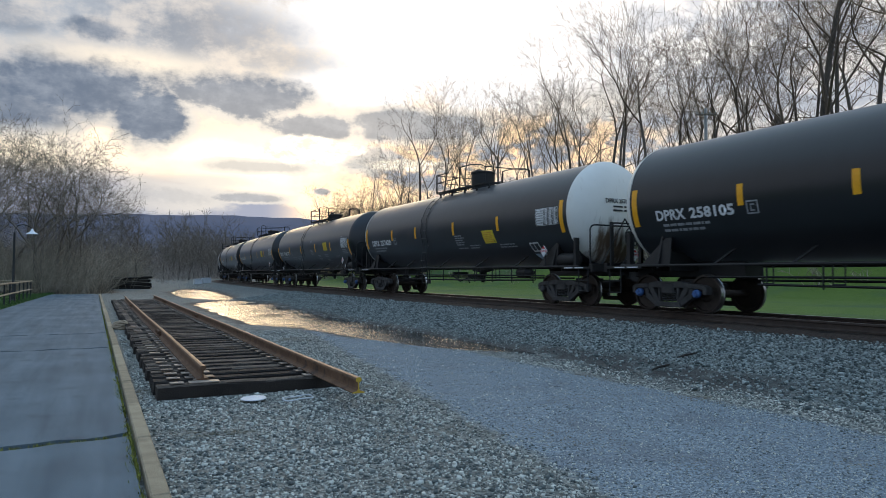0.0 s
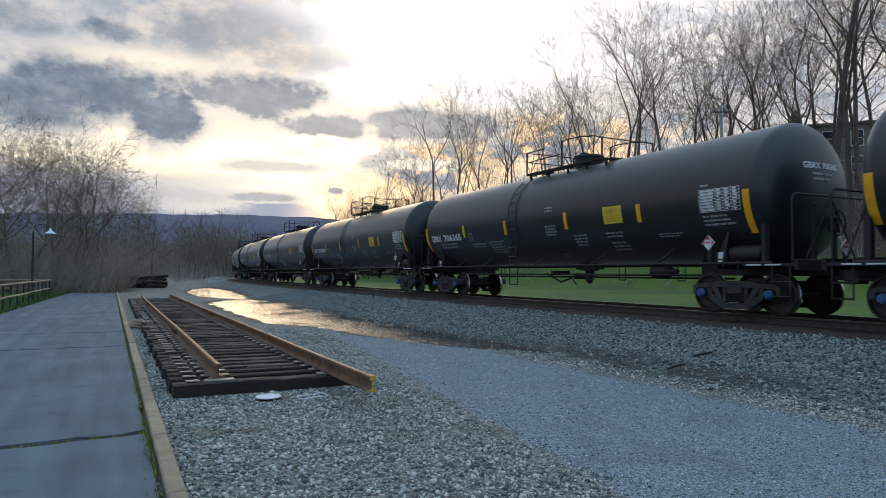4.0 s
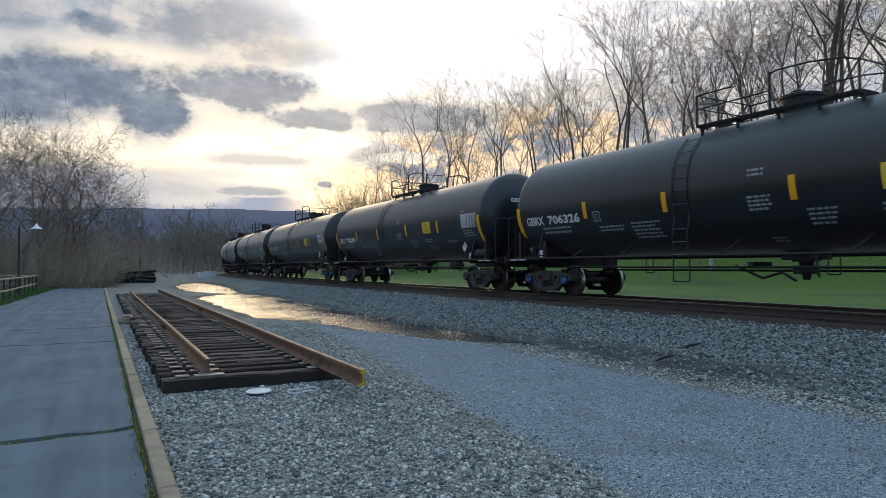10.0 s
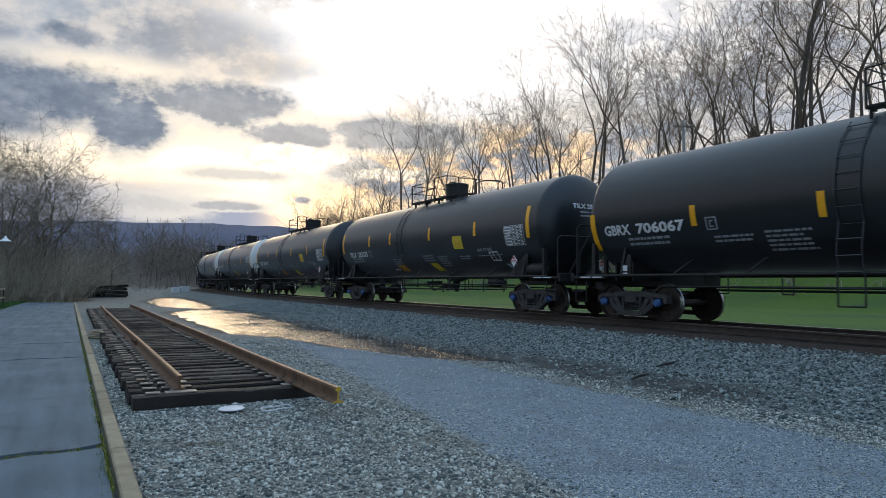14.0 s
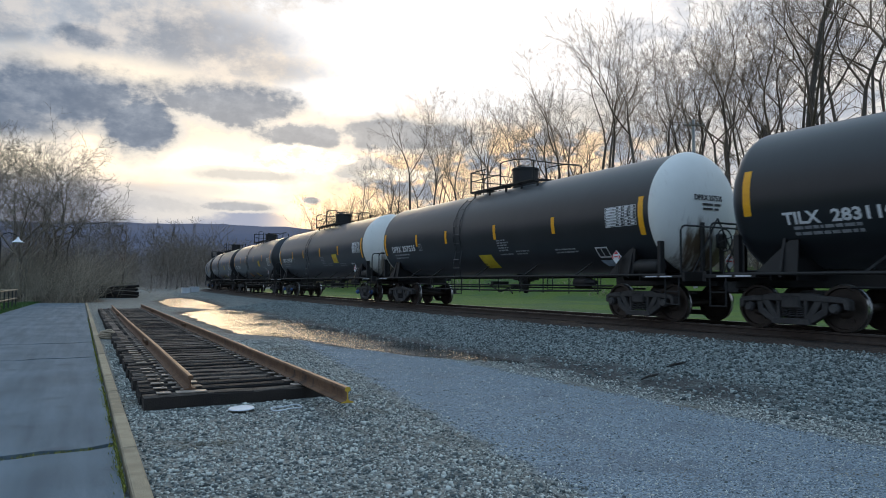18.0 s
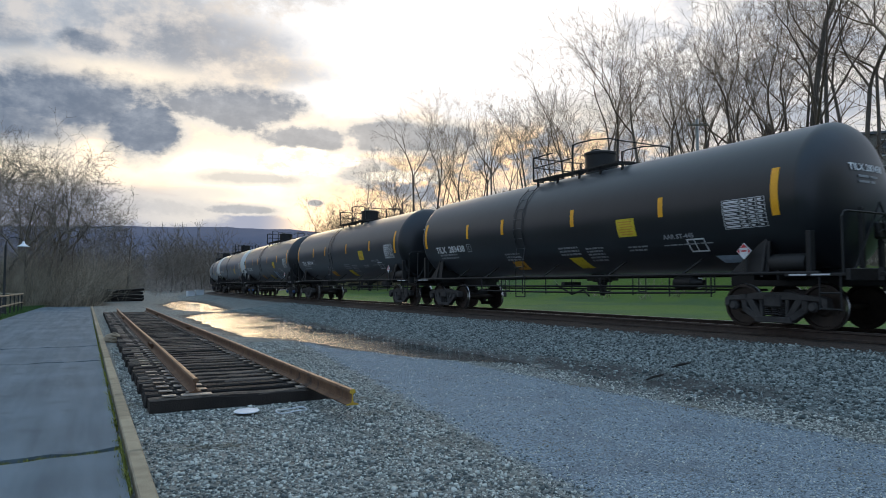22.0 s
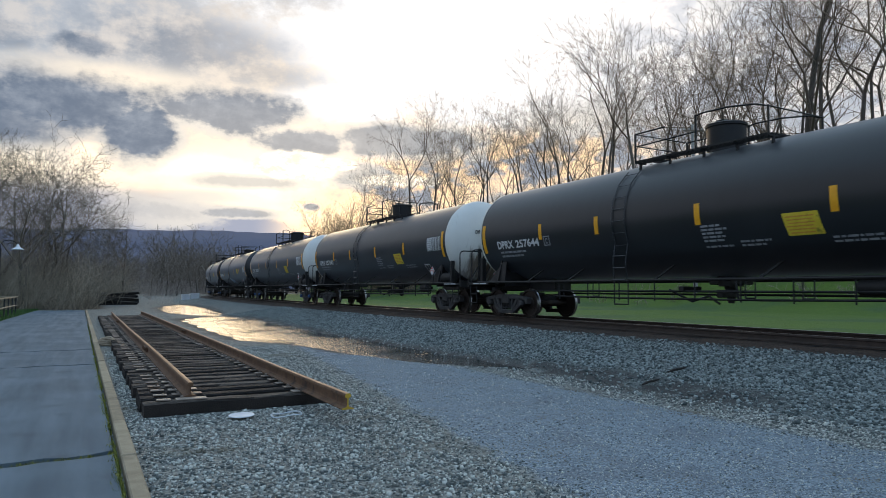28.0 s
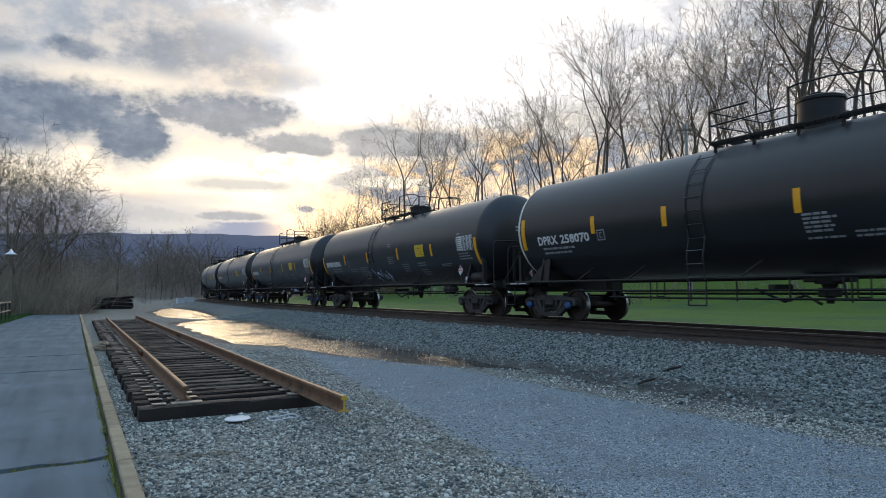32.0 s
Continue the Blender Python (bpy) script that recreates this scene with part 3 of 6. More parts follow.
def ground_z(x, y):
    x, y = np.asarray(x, float), np.asarray(y, float)
    u = off_track(x, y)
    z = 0.012 * rough2(x, y, 0.9, 1.0)
    z = z + np.interp(u, [-5.6, -1.75, 1.75, 4.5], [0.0, 0.53, 0.53, 0.22]) - np.interp(u, [-7.5, -6.2, -5.6], [0.0, 0.03, 0.0])
    z = z + 9.5 * smoothstep(x, 37, 58) * smoothstep(u, 9, 18) * (1 - smoothstep(y, 230, 330))
    z = z + 0.02 * rough2(x, y, 2.3, 4.0) * smoothstep(-np.abs(u), -6.0, -2.5)
    z = z + 0.35 * smoothstep(y, 62, 110) * smoothstep(-u, 3.0, 8.0)
    r = puddle_ratio(x, y)
    blend = smoothstep(-r, -1.7, -1.0) * (y > 10.5) * (y < 75)
    z = z * (1 - blend) + (WATER_Z + 0.10 * (r - 1)) * blend
    return z


def ground_zones(x, y):
    u = off_track(x, y)
    road = smoothstep(x, 3.15 + 0.13 * (y - 6), 4.15 + 0.13 * (y - 6)) * smoothstep(-u, 6.0, 7.0) * smoothstep(-y, -40, -24)
    ballast = smoothstep(u, -5.9, -5.2) * smoothstep(-u, -5.0, -3.2)
    grass = np.maximum(smoothstep(u, 4.0, 5.0), smoothstep(-x, 3.2, 3.8) * (y < 400))
    grass = np.maximum(grass, smoothstep(y, 74, 90) * smoothstep(-u, 5, 9) * 0.3)
    woods = np.maximum(smoothstep(x, 42.5, 45.5) * smoothstep(u, 9, 14), smoothstep(y, 55, 60) * smoothstep(-x, -3.5, 0.5))
    woods = np.maximum(woods, smoothstep(y, 130, 180) * smoothstep(-u, 6, 12))
    woods = np.maximum(woods, (x > 0.75) & (x < 3.05) & (y > 9.3) & (y < 39.5))
    r = puddle_ratio(x, y)
    wet = smoothstep(-r, -1.45, -1.05) * (y > 10.8) * (y < 75)
    trail = smoothstep(-np.abs(u + 5.35 - 0.25 * rough2(x, y, 0.6, 1.0)), -0.95, -0.25) * smoothstep(-y, -15, -12) * smoothstep(y, 4.5, 7.0)
    bed = smoothstep(-np.abs(u + 0.06 * rough2(x, y, 2.0, 3.0)), -2.35, -2.05)
    return dict(road=road, ballast=ballast, bed=bed, grass=grass, woods=woods, wet=np.maximum(wet, 0.85 * trail))


def spread(near, far, step, growth):
    """Places from near outwards to far, ever wider apart."""
    out, d = [near], step
    while out[-1] < far:
        out.append(out[-1] + d)
        d *= growth
    return out


def make_ground():
    xs = np.array(sorted([-v for v in spread(6.2, 3200, 0.4, 1.22)] + list(np.arange(-6.0, 17.0, 0.2)) + spread(17.0, 3200, 0.4, 1.10)))
    ys = np.array(sorted([-v for v in spread(-2.2, 3200, 0.5, 1.25)] + list(np.arange(2.4, 46.0, 0.25)) + spread(46.0, 3600, 0.4, 1.045)))
    gx, gy = np.meshgrid(xs, ys)
    gz = ground_z(gx, gy)
    nx, ny = len(xs), len(ys)
    co = np.stack([gx, gy, gz], -1).reshape(-1, 3)
    i = (np.arange(ny - 1)[:, None] * nx + np.arange(nx - 1)[None]).ravel()
    faces = np.stack([i, i + 1, i + nx + 1, i + nx], -1)
    me = bpy.data.meshes.new("ground")
    me.from_pydata(co.tolist(), [], faces.tolist())
    for name, value in ground_zones(gx, gy).items():
        me.attributes.new(name, "FLOAT", "POINT").data.foreach_set("value", np.asarray(value, np.float32).ravel())
    me.materials.append(M["ground"])
    me.polygons.foreach_set("use_smooth", [True] * len(me.polygons))
    thing("ground", label="grey gravel yard with ballast slope, mud and green field", category="ground", kind="structure", data=me)


make_ground()


def make_puddle(y0, y1, label):
    bm = bmesh.new()
    ys = np.arange(y0, y1 + 0.01, 0.5)
    rows = []
    for y in ys:
        c, h = puddle_shape(y)
        rows.append([bm.verts.new((c + f * (h * 1.45 + 0.1), y, WATER_Z)) for f in (-1, -0.5, 0, 0.5, 1)])
    for r0, r1 in zip(rows, rows[1:]):
        for k in range(4):
            bm.faces.new((r0[k], r0[k + 1], r1[k + 1], r1[k]))
    thing("puddle_water", label=label, category="water", kind="structure", data=mesh_of("puddle_water", bm, M["water"]))


make_puddle(11.0, 41.9, "long shallow rain puddle reflecting the evening sky")
make_puddle(42.1, 74.0, "small rain puddle lying on the gravel yard")


# ---- platform, curb ----
def make_platform():
    plat = thing("pavement", label="worn blue-grey asphalt platform with cracked joints", category="pavement", kind="structure")
    cuts = [-8.0, 6.80, 15.5, 19.25, 53.6]
    rnd = random.Random(4)
    edge = {}
    for k, y in enumerate(cuts):
        edge[k] = [0.035 * rnd.uniform(-1, 1) + (0.012 * i if k == 1 else 0) for i in range(25)]
    for k in range(4):
        bm = bmesh.new()
        n = 24
        low, top = [], []
        chip = [rnd.uniform(-0.045, 0.03) for i in range(n + 1)]
        for j, (yy, e, s) in enumerate(((cuts[k], edge[k], 0.09 if k == 1 else 0.05), (cuts[k + 1], edge[k + 1], -0.06 if k == 0 else -0.04))):
            x_left = -6.5 if yy < 5 else -3.95 + 0.030 * (yy - 18)
            top.append([bm.verts.new((x_left + (0.325 - 0.0045 * yy - x_left) * i / n, yy + s + e[i] + (chip[i] if j else -chip[n - i]), 0.062 + 0.004 * math.sin(i * 1.3 + k))) for i in range(n + 1)])
            low.append([bm.verts.new((v.co.x, v.co.y, -0.1)) for v in top[-1]])
        for i in range(n):
            bm.faces.new((top[0][i], top[0][i + 1], top[1][i + 1], top[1][i]))
            bm.faces.new((low[0][i], low[0][i + 1], top[0][i + 1], top[0][i]))
            bm.faces.new((top[1][i], top[1][i + 1], low[1][i + 1], low[1][i]))
        for i in (0, n):
            bm.faces.new((low[0][i], top[0][i], top[1][i], low[1][i]) if i == 0 else (top[0][i], low[0][i], low[1][i], top[1][i]))
        part("asphalt_slab", bm, M["asphalt"], plat)
    curb = thing("curb", label="weathered tan edging along the platform", category="curb", kind="structure")
    y = -4.0
    while y < 53.3:
        length = min(1.8, 53.4 - y)
        bm = bmesh.new()
        box(bm, -0.065, 0.065, 0.006, length - 0.006, -0.12, 0.0, 0.012)
        x = 0.425 - 0.0045 * (y + length / 2 - 4.7)
        part("edging", bm, M["curb"], curb, m=pose(x, y, 0.095 + rnd.uniform(-0.006, 0.006), 0, 0, 0.26 + rnd.uniform(-0.15, 0.15)))
        y += length


make_platform()


# ---- the short panel track ----
RAIL_PROFILE = [(-0.075, 0), (0.075, 0), (0.075, 0.012), (0.02, 0.028), (0.009, 0.05), (0.009, 0.13), (0.036, 0.142), (0.036, 0.172), (0.029, 0.181), (0.014, 0.186), (-0.012, 0.186), (-0.026, 0.181), (-0.036, 0.160),
                (-0.036, 0.142), (-0.009, 0.13), (-0.009, 0.05), (-0.02, 0.028), (-0.075, 0.012)]


def rail_mesh(name, places, mats, caps_mat=1):
    """A rail swept along places of (x, y, z, heading); the head's top takes the second material."""
    bm = bmesh.new()
    rings = []
    for x, y, z, h in places:
        rings.append([bm.verts.new((x + p * math.cos(h), y - p * math.sin(h), z + q)) for p, q in RAIL_PROFILE])
    k = len(RAIL_PROFILE)
    for r0, r1 in zip(rings, rings[1:]):
        for i in range(k):
            f = bm.faces.new((r0[i], r1[i], r1[(i + 1) % k], r0[(i + 1) % k]))
            f.material_index = 1 if 8 <= i <= 10 else 0
    bm.faces.new(rings[0]).material_index = caps_mat
    bm.faces.new(rings[-1][::-1])
    bmesh.ops.recalc_face_normals(bm, faces=bm.faces)
    return mesh_of(name, bm, mats)


def tie_mesh(name, length, width=0.22, height=0.18, seed=0):
    rnd = random.Random(seed)
    bm = bmesh.new()
    n = 9
    rows = []
    for i in range(n + 1):
        x = -length / 2 + length * i / n + (rnd.uniform(-0.06, 0.06) if 0 < i < n else 0)
        worn = rnd.uniform(0.0, 0.022) if rnd.random() < 0.45 else 0.0
        rows.append([bm.verts.new((x + rnd.uniform(-0.015, 0.015), a * width / 2 + rnd.uniform(-0.007, 0.007), z + rnd.uniform(-0.005, 0.005)))
                     for a, z in ((-1, 0), (1, 0), (1, height - 0.02 - worn), (0.88, height), (-0.85, height - worn * 0.5), (-1, height - 0.022 - worn))])
    for r0, r1 in zip(rows, rows[1:]):
        for k in range(6):
            bm.faces.new((r0[k], r1[k], r1[(k + 1) % 6], r0[(k + 1) % 6]))
    bm.faces.new(rows[0])
    bm.faces.new(rows[-1][::-1])
    bmesh.ops.recalc_face_normals(bm, faces=bm.faces)
    bm.normal_update()
    # shade put into the colour: weathered light tops, near-black sides and ends
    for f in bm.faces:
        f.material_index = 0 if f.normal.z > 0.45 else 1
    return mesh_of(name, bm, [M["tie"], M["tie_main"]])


def make_panel_track():
    rnd = random.Random(8)
    panel = thing("track_panel", pose(0, 0, 0), "disused panel track of rusty rails on weathered timber ties", "railway track")
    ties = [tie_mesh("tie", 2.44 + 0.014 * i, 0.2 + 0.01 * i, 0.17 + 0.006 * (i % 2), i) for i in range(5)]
    front = ties[2].copy()
    plate_bm = bmesh.new()
    box(plate_bm, -0.19, 0.19, -0.085, 0.085, 0, 0.016, 0.004)
    plate = mesh_of("tie_plate", plate_bm, M["plate"])
    loose_bm = bmesh.new()
    box(loose_bm, -0.085, 0.085, -0.06, 0.06, 0, 0.016, 0.004)
    box(loose_bm, 0.02, 0.05, -0.018, 0.018, 0.016, 0.026, 0.004)
    loose = mesh_of("loose_plate", loose_bm, M["plate"])
    spike_bm = bmesh.new()
    box(spike_bm, -0.02, 0.02, -0.012, 0.012, 0, 0.03, 0.004)
    spike = mesh_of("spike", spike_bm, M["plate"])
    y, k = 9.25, 0
    while y < 39.2:
        gap = 0.455 if y < 22 else 0.52
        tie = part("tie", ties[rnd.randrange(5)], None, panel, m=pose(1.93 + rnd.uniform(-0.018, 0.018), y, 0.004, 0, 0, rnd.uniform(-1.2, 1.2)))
        if k == 0:
            tie.data = front
        for x in (1.273, 2.778):
            part("tie_plate", plate, None, panel, m=pose(x, y, 0.182, 0, 0, rnd.uniform(-2, 2)))
            part("spike", spike, None, panel, m=pose(x - 0.11, y + 0.05, 0.196))
        if k % 10 != 7:
            part("tie_plate", loose, None, panel, m=pose(1.20 - 0.0045 * (y - 9) - 0.25 + rnd.uniform(-0.012, 0.012), y + rnd.uniform(-0.01, 0.01), 0.186, rnd.uniform(-1.5, 1.5), 1, rnd.uniform(-4, 4)))
        y += gap + rnd.uniform(-0.015, 0.015)
        k += 1
    left = [(1.273 + 0.006 * math.sin(0.5 * y) + (0.05 * max(0, (y - 26) / 13) ** 2), y, 0.2, 0.0) for y in np.linspace(9.32, 38.8, 30)]
    right = [(2.778 + 0.01 * math.sin(0.4 * y + 1), y, 0.2, 0.0) for y in np.linspace(7.5, 39.6, 30)]
    part("rail", rail_mesh("rail", left, [M["rail"], M["rail_old_top"]], 0), None, panel, "rusty rail with a broken end")
    part("rail", rail_mesh("rail", right, [M["rail"], M["rail_old_top"], M["yellow_paint"]], 2), None, panel, "rusty rail with a yellow painted end")
    for x, ys in ((1.273, (16.2, 30.0)), (2.778, (22.0, 33.0))):
        for yy in ys:
            bm = bmesh.new()
            for side in (-1, 1):
                box(bm, side * 0.012, side * 0.045, yy - 0.35, yy + 0.35, 0.24, 0.33, 0.008)
                for j in range(4):
                    box(bm, side * 0.045, side * 0.07, yy - 0.27 + j * 0.17, yy - 0.23 + j * 0.17, 0.27, 0.305, 0.005)
            part("joint_bar", bm, M["rail"], panel, m=pose(x, 0, 0))


make_panel_track()


# ---- the main line ----
def make_main_track():
    track = thing("main_track", pose(0, 0, 0), "main line track with burnished rails on dark ties", "railway track")
    S = np.concatenate([np.arange(-120, 320, 2.0)])
    for side, nm in ((-GAUGE, "near"), (GAUGE, "far")):
        x, y, h = on_track(S, side)
        part("rail", rail_mesh("rail", list(zip(x, y, np.full(len(S), RAIL_Z - 0.186), h)), [M["rail_main"], M["rail_top"]]), None, track)
    bm = bmesh.new()
    box(bm, -1.3, 1.3, -0.115, 0.115, 0, 0.18, 0.015)
    me = mesh_of("tie", bm, M["tie_main"])
    rnd = random.Random(3)
    far = []
    for s in np.arange(-30, 260, 0.53):
        x, y, h = on_track(s)
        m = pose(x, y, RAIL_Z - 0.186 - 0.186 + rnd.uniform(-0.01, 0.01), 0, 0, -math.degrees(h) + rnd.uniform(-1, 1))
        if 0 < s < 85:
            part("tie", me, None, track, m=m)
        else:
            far.append(m)
    co, fa = [], []
    for m in far:
        b = len(co)
        co += [tuple(m @ v.co) for v in me.vertices]
        fa += [[b + i for i in p.vertices] for p in me.polygons]
    rest = bpy.data.meshes.new("ties_rest")
    rest.from_pydata(co, [], fa)
    rest.materials.append(M["tie_main"])
    tagged(part("ties_far_off", rest, None, track), kind="stuff")


make_main_track()


# ---- tank cars ----
TANK_R, TANK_Z, TANK_HALF, CAR_PITCH, TRUCK_X = 1.53, 2.72, 7.78, 18.0257, 6.98


def side_point(x, z, off=0.006):
    """A point on the tank's platform side at height z."""
    a = math.asin(max(-1.0, min(1.0, (z - TANK_Z) / TANK_R)))
    return Vector((x, -(TANK_R + off) * math.cos(a), TANK_Z + (TANK_R + off) * math.sin(a)))


def side_patch(bm, x0, x1, z0, z1, skew=0.0, bow=0.0, off=0.006):
    n = max(1, int(abs(z1 - z0) / 0.12) + 1)
    rows = []
    for i in range(n + 1):
        f = i / n
        dx = skew * (1 - f) + bow * ((1 - f) ** 2)
        rows.append((bm.verts.new(side_point(x0 + dx, z0 + (z1 - z0) * f, off)), bm.verts.new(side_point(x1 + dx, z0 + (z1 - z0) * f, off))))
    for a, b in zip(rows, rows[1:]):
        bm.faces.new((a[0], a[1], b[1], b[0]))


def side_lines(bm, x0, x1, z_top, rows, size=0.05, pitch=0.085, seed=0):
    """Lines of small stencilling, as broken bars."""
    rnd = random.Random(seed)
    for k in range(rows):
        x, end = x0, x1 - rnd.uniform(0, 0.25) * (x1 - x0)
        while x < end - 0.04:
            wd = rnd.uniform(0.06, 0.22)
            side_patch(bm, x, min(end, x + wd), z_top - k * pitch - size, z_top - k * pitch)
            x += wd + 0.03


def flat_text(body, size):
    """Letters as a flat bmesh in x and y, cut so that it can bend."""
    cu = bpy.data.curves.new("letters", "FONT")
    cu.body, cu.size, cu.resolution_u, cu.offset = body, size, 2, 0.034
    ob = bpy.data.objects.new("letters", cu)
    scene.collection.objects.link(ob)
    me = bpy.data.meshes.new_from_object(ob.evaluated_get(bpy.context.evaluated_depsgraph_get()))
    bpy.data.objects.remove(ob)
    bpy.data.curves.remove(cu)
    bm = bmesh.new()
    bm.from_mesh(me)
    bpy.data.meshes.remove(me)
    return bm


def side_text(body, x0, x1, z0, z1):
    """Letters laid on the tank's side between two places and heights."""
    bm = flat_text(body, 1.0)
    xs, ys = [v.co.x for v in bm.verts], [v.co.y for v in bm.verts]
    ax, bx, ay, by = min(xs), max(xs), min(ys), max(ys)
    for v in bm.verts:
        v.co = Vector(((v.co.x - ax) / (bx - ax) * (x1 - x0) + x0, (v.co.y - ay) / (by - ay) * (z1 - z0) + z0, 0))
    for k in range(1, 4):
        bmesh.ops.bisect_plane(bm, geom=bm.verts[:] + bm.edges[:] + bm.faces[:], plane_co=(0, z0 + (z1 - z0) * k / 4, 0), plane_no=(0, 1, 0))
    for v in bm.verts:
        v.co = side_point(v.co.x, v.co.y, 0.008)
    return bm


HEAD_DEPTH = 0.58


def head_point(y, z, off=0.022):
    """A point on the leading head."""
    q = max(0.0, 1 - (y * y + (z - TANK_Z) ** 2) / TANK_R ** 2)
    return Vector((TANK_HALF + HEAD_DEPTH * math.sqrt(q) + off, y, z))


def head_text(body, y0, y1, z0, z1):
    """Letters on the leading head, read from ahead of the car."""
    bm = flat_text(body, 1.0)
    xs, ys = [v.co.x for v in bm.verts], [v.co.y for v in bm.verts]
    ax, bx, ay, by = min(xs), max(xs), min(ys), max(ys)
    for v in bm.verts:
        v.co = head_point((v.co.x - ax) / (bx - ax) * (y1 - y0) + y0, (v.co.y - ay) / (by - ay) * (z1 - z0) + z0)
    return bm


def tank_meshes():
    bm = bmesh.new()
    prof = [(-TANK_HALF, TANK_R)] + [(x, TANK_R) for x in np.linspace(-TANK_HALF, TANK_HALF, 13)[1:-1]] + [(TANK_HALF, TANK_R)]
    lathe(bm, prof, "x", 64, caps=False)
    bmesh.ops.translate(bm, verts=bm.verts, vec=(0, 0, TANK_Z))
    tank = mesh_of("tank", bm, M["tank"], 40)
    heads = {}
    for nm, mat in (("white", M["white"]), ("black", M["tank"])):
        for sign in (-1, 1):
            bm = bmesh.new()
            prof = [(TANK_HALF - 0.004, TANK_R + 0.010), (TANK_HALF + 0.03, TANK_R + 0.010)] if nm == "white" else [(TANK_HALF - 0.004, TANK_R)]
            prof += [(TANK_HALF + HEAD_DEPTH * math.sin(a) + 0.004, TANK_R * math.cos(a)) for a in np.linspace(0.12 if nm == "white" else 0.0, 1.52, 14)]
            lathe(bm, [(sign * a, r) for a, r in prof], "x", 64)
            bmesh.ops.translate(bm, verts=bm.verts, vec=(0, 0, TANK_Z))
            bmesh.ops.recalc_face_normals(bm, faces=bm.faces)
            heads[nm, sign] = mesh_of("head", bm, mat, 30)
    return tank, heads


TANK_MESH, HEADS = tank_meshes()


def truck_meshes():
    out = {}
    # cast side frame with two triangular windows
    bm = bmesh.new()
    zc = AXLE_R
    for s in (-1, 1):
        flip = (lambda pts: pts) if s > 0 else (lambda pts: [(-x, z) for x, z in pts][::-1])
        # arched jaw over the bearing, falling to the top chord
        extrude_outline(bm, flip([(1.15, zc - 0.02), (1.15, zc + 0.16), (1.02, zc + 0.21), (0.62, zc + 0.24), (0.62, zc + 0.12), (0.80, zc + 0.115), (1.03, zc + 0.105), (1.05, zc - 0.02)]), -0.10, 0.10)
        # inner leg of the jaw and the tension bar below it
        extrude_outline(bm, flip([(0.76, zc + 0.12), (0.63, zc + 0.14), (0.60, zc - 0.10), (0.72, zc - 0.13)]), -0.08, 0.08)
        extrude_outline(bm, flip([(0.72, zc - 0.12), (0.60, zc - 0.02), (0.34, zc - 0.22), (0.38, zc - 0.33)]), -0.08, 0.08)
        # slanting compression member
        extrude_outline(bm, flip([(0.66, zc + 0.15), (0.50, zc + 0.17), (0.26, zc - 0.22), (0.38, zc - 0.26)]), -0.075, 0.075)
        # guide column beside the springs
        extrude_outline(bm, flip([(0.34, zc + 0.17), (0.25, zc + 0.17), (0.25, zc - 0.22), (0.31, zc - 0.22)]), -0.065, 0.065)
    extrude_outline(bm, [(-0.66, zc + 0.13), (0.66, zc + 0.13), (0.60, zc + 0.245), (0.40, zc + 0.285), (-0.40, zc + 0.285), (-0.60, zc + 0.245)], -0.085, 0.085)
    extrude_outline(bm, [(-0.42, zc - 0.34), (0.42, zc - 0.34), (0.38, zc - 0.215), (-0.38, zc - 0.215)], -0.115, 0.115)
    bmesh.ops.recalc_face_normals(bm, faces=bm.faces)
    bmesh.ops.bevel(bm, geom=bm.edges[:], offset=0.014, segments=1, affect="EDGES")
    out["frame"] = mesh_of("side_frame", bm, M["truck"])
    bm = bmesh.new()
    box(bm, -0.20, 0.20, -1.12, 1.12, zc - 0.02, zc + 0.24, 0.03)
    box(bm, -0.26, 0.26, -0.35, 0.35, zc + 0.20, zc + 0.34, 0.03)
    for y in (-0.62, 0.62):
        box(bm, -0.75, 0.75, y - 0.03, y + 0.03, zc - 0.08, zc - 0.02)
    for x in (-0.45, 0.45):
        box(bm, x - 0.05, x + 0.05, -0.8, 0.8, zc - 0.12, zc + 0.02, 0.01)
    out["bolster"] = mesh_of("truck", bm, M["truck"])
    bm = bmesh.new()
    pts = []
    for k in range(60):
        a = k * 0.65
        pts.append((0.07 * math.cos(a), 0.07 * math.sin(a), zc - 0.20 + 0.26 * k / 59))
    tube(bm, pts, 0.016, 4)
    out["spring"] = mesh_of("spring", bm, M["truck"], 60)
    bm = bmesh.new()
    lathe(bm, [(-0.05, 0.10), (0.03, 0.10), (0.05, 0.075), (0.07, 0.07)], "y", 14)
    for k in range(3):
        a = k * 2.094
        box(bm, 0.05 * math.cos(a) - 0.015, 0.05 * math.cos(a) + 0.015, 0.06, 0.09, 0.05 * math.sin(a) - 0.015, 0.05 * math.sin(a) + 0.015)
    bmesh.ops.transform(bm, matrix=Matrix.Rotation(math.pi, 4, "Z"), verts=bm.verts)
    out["cap"] = mesh_of("bearing_cap", bm, M["blue_cap"], 40)
    bm2 = bmesh.new()
    lathe(bm2, [(-0.07, 0.07), (-0.05, 0.075), (-0.03, 0.10), (0.05, 0.10)], "y", 14)
    out["cap_grey"] = mesh_of("bearing_cap", bm2, M["truck"], 40)
    # wheelset: axle and two wheels with flange, tread, dished plate
    bm = bmesh.new()
    lathe(bm, [(-1.05, 0.075), (-0.9, 0.08), (-0.6, 0.09), (0.6, 0.09), (0.9, 0.08), (1.05, 0.075)], "y", 12)
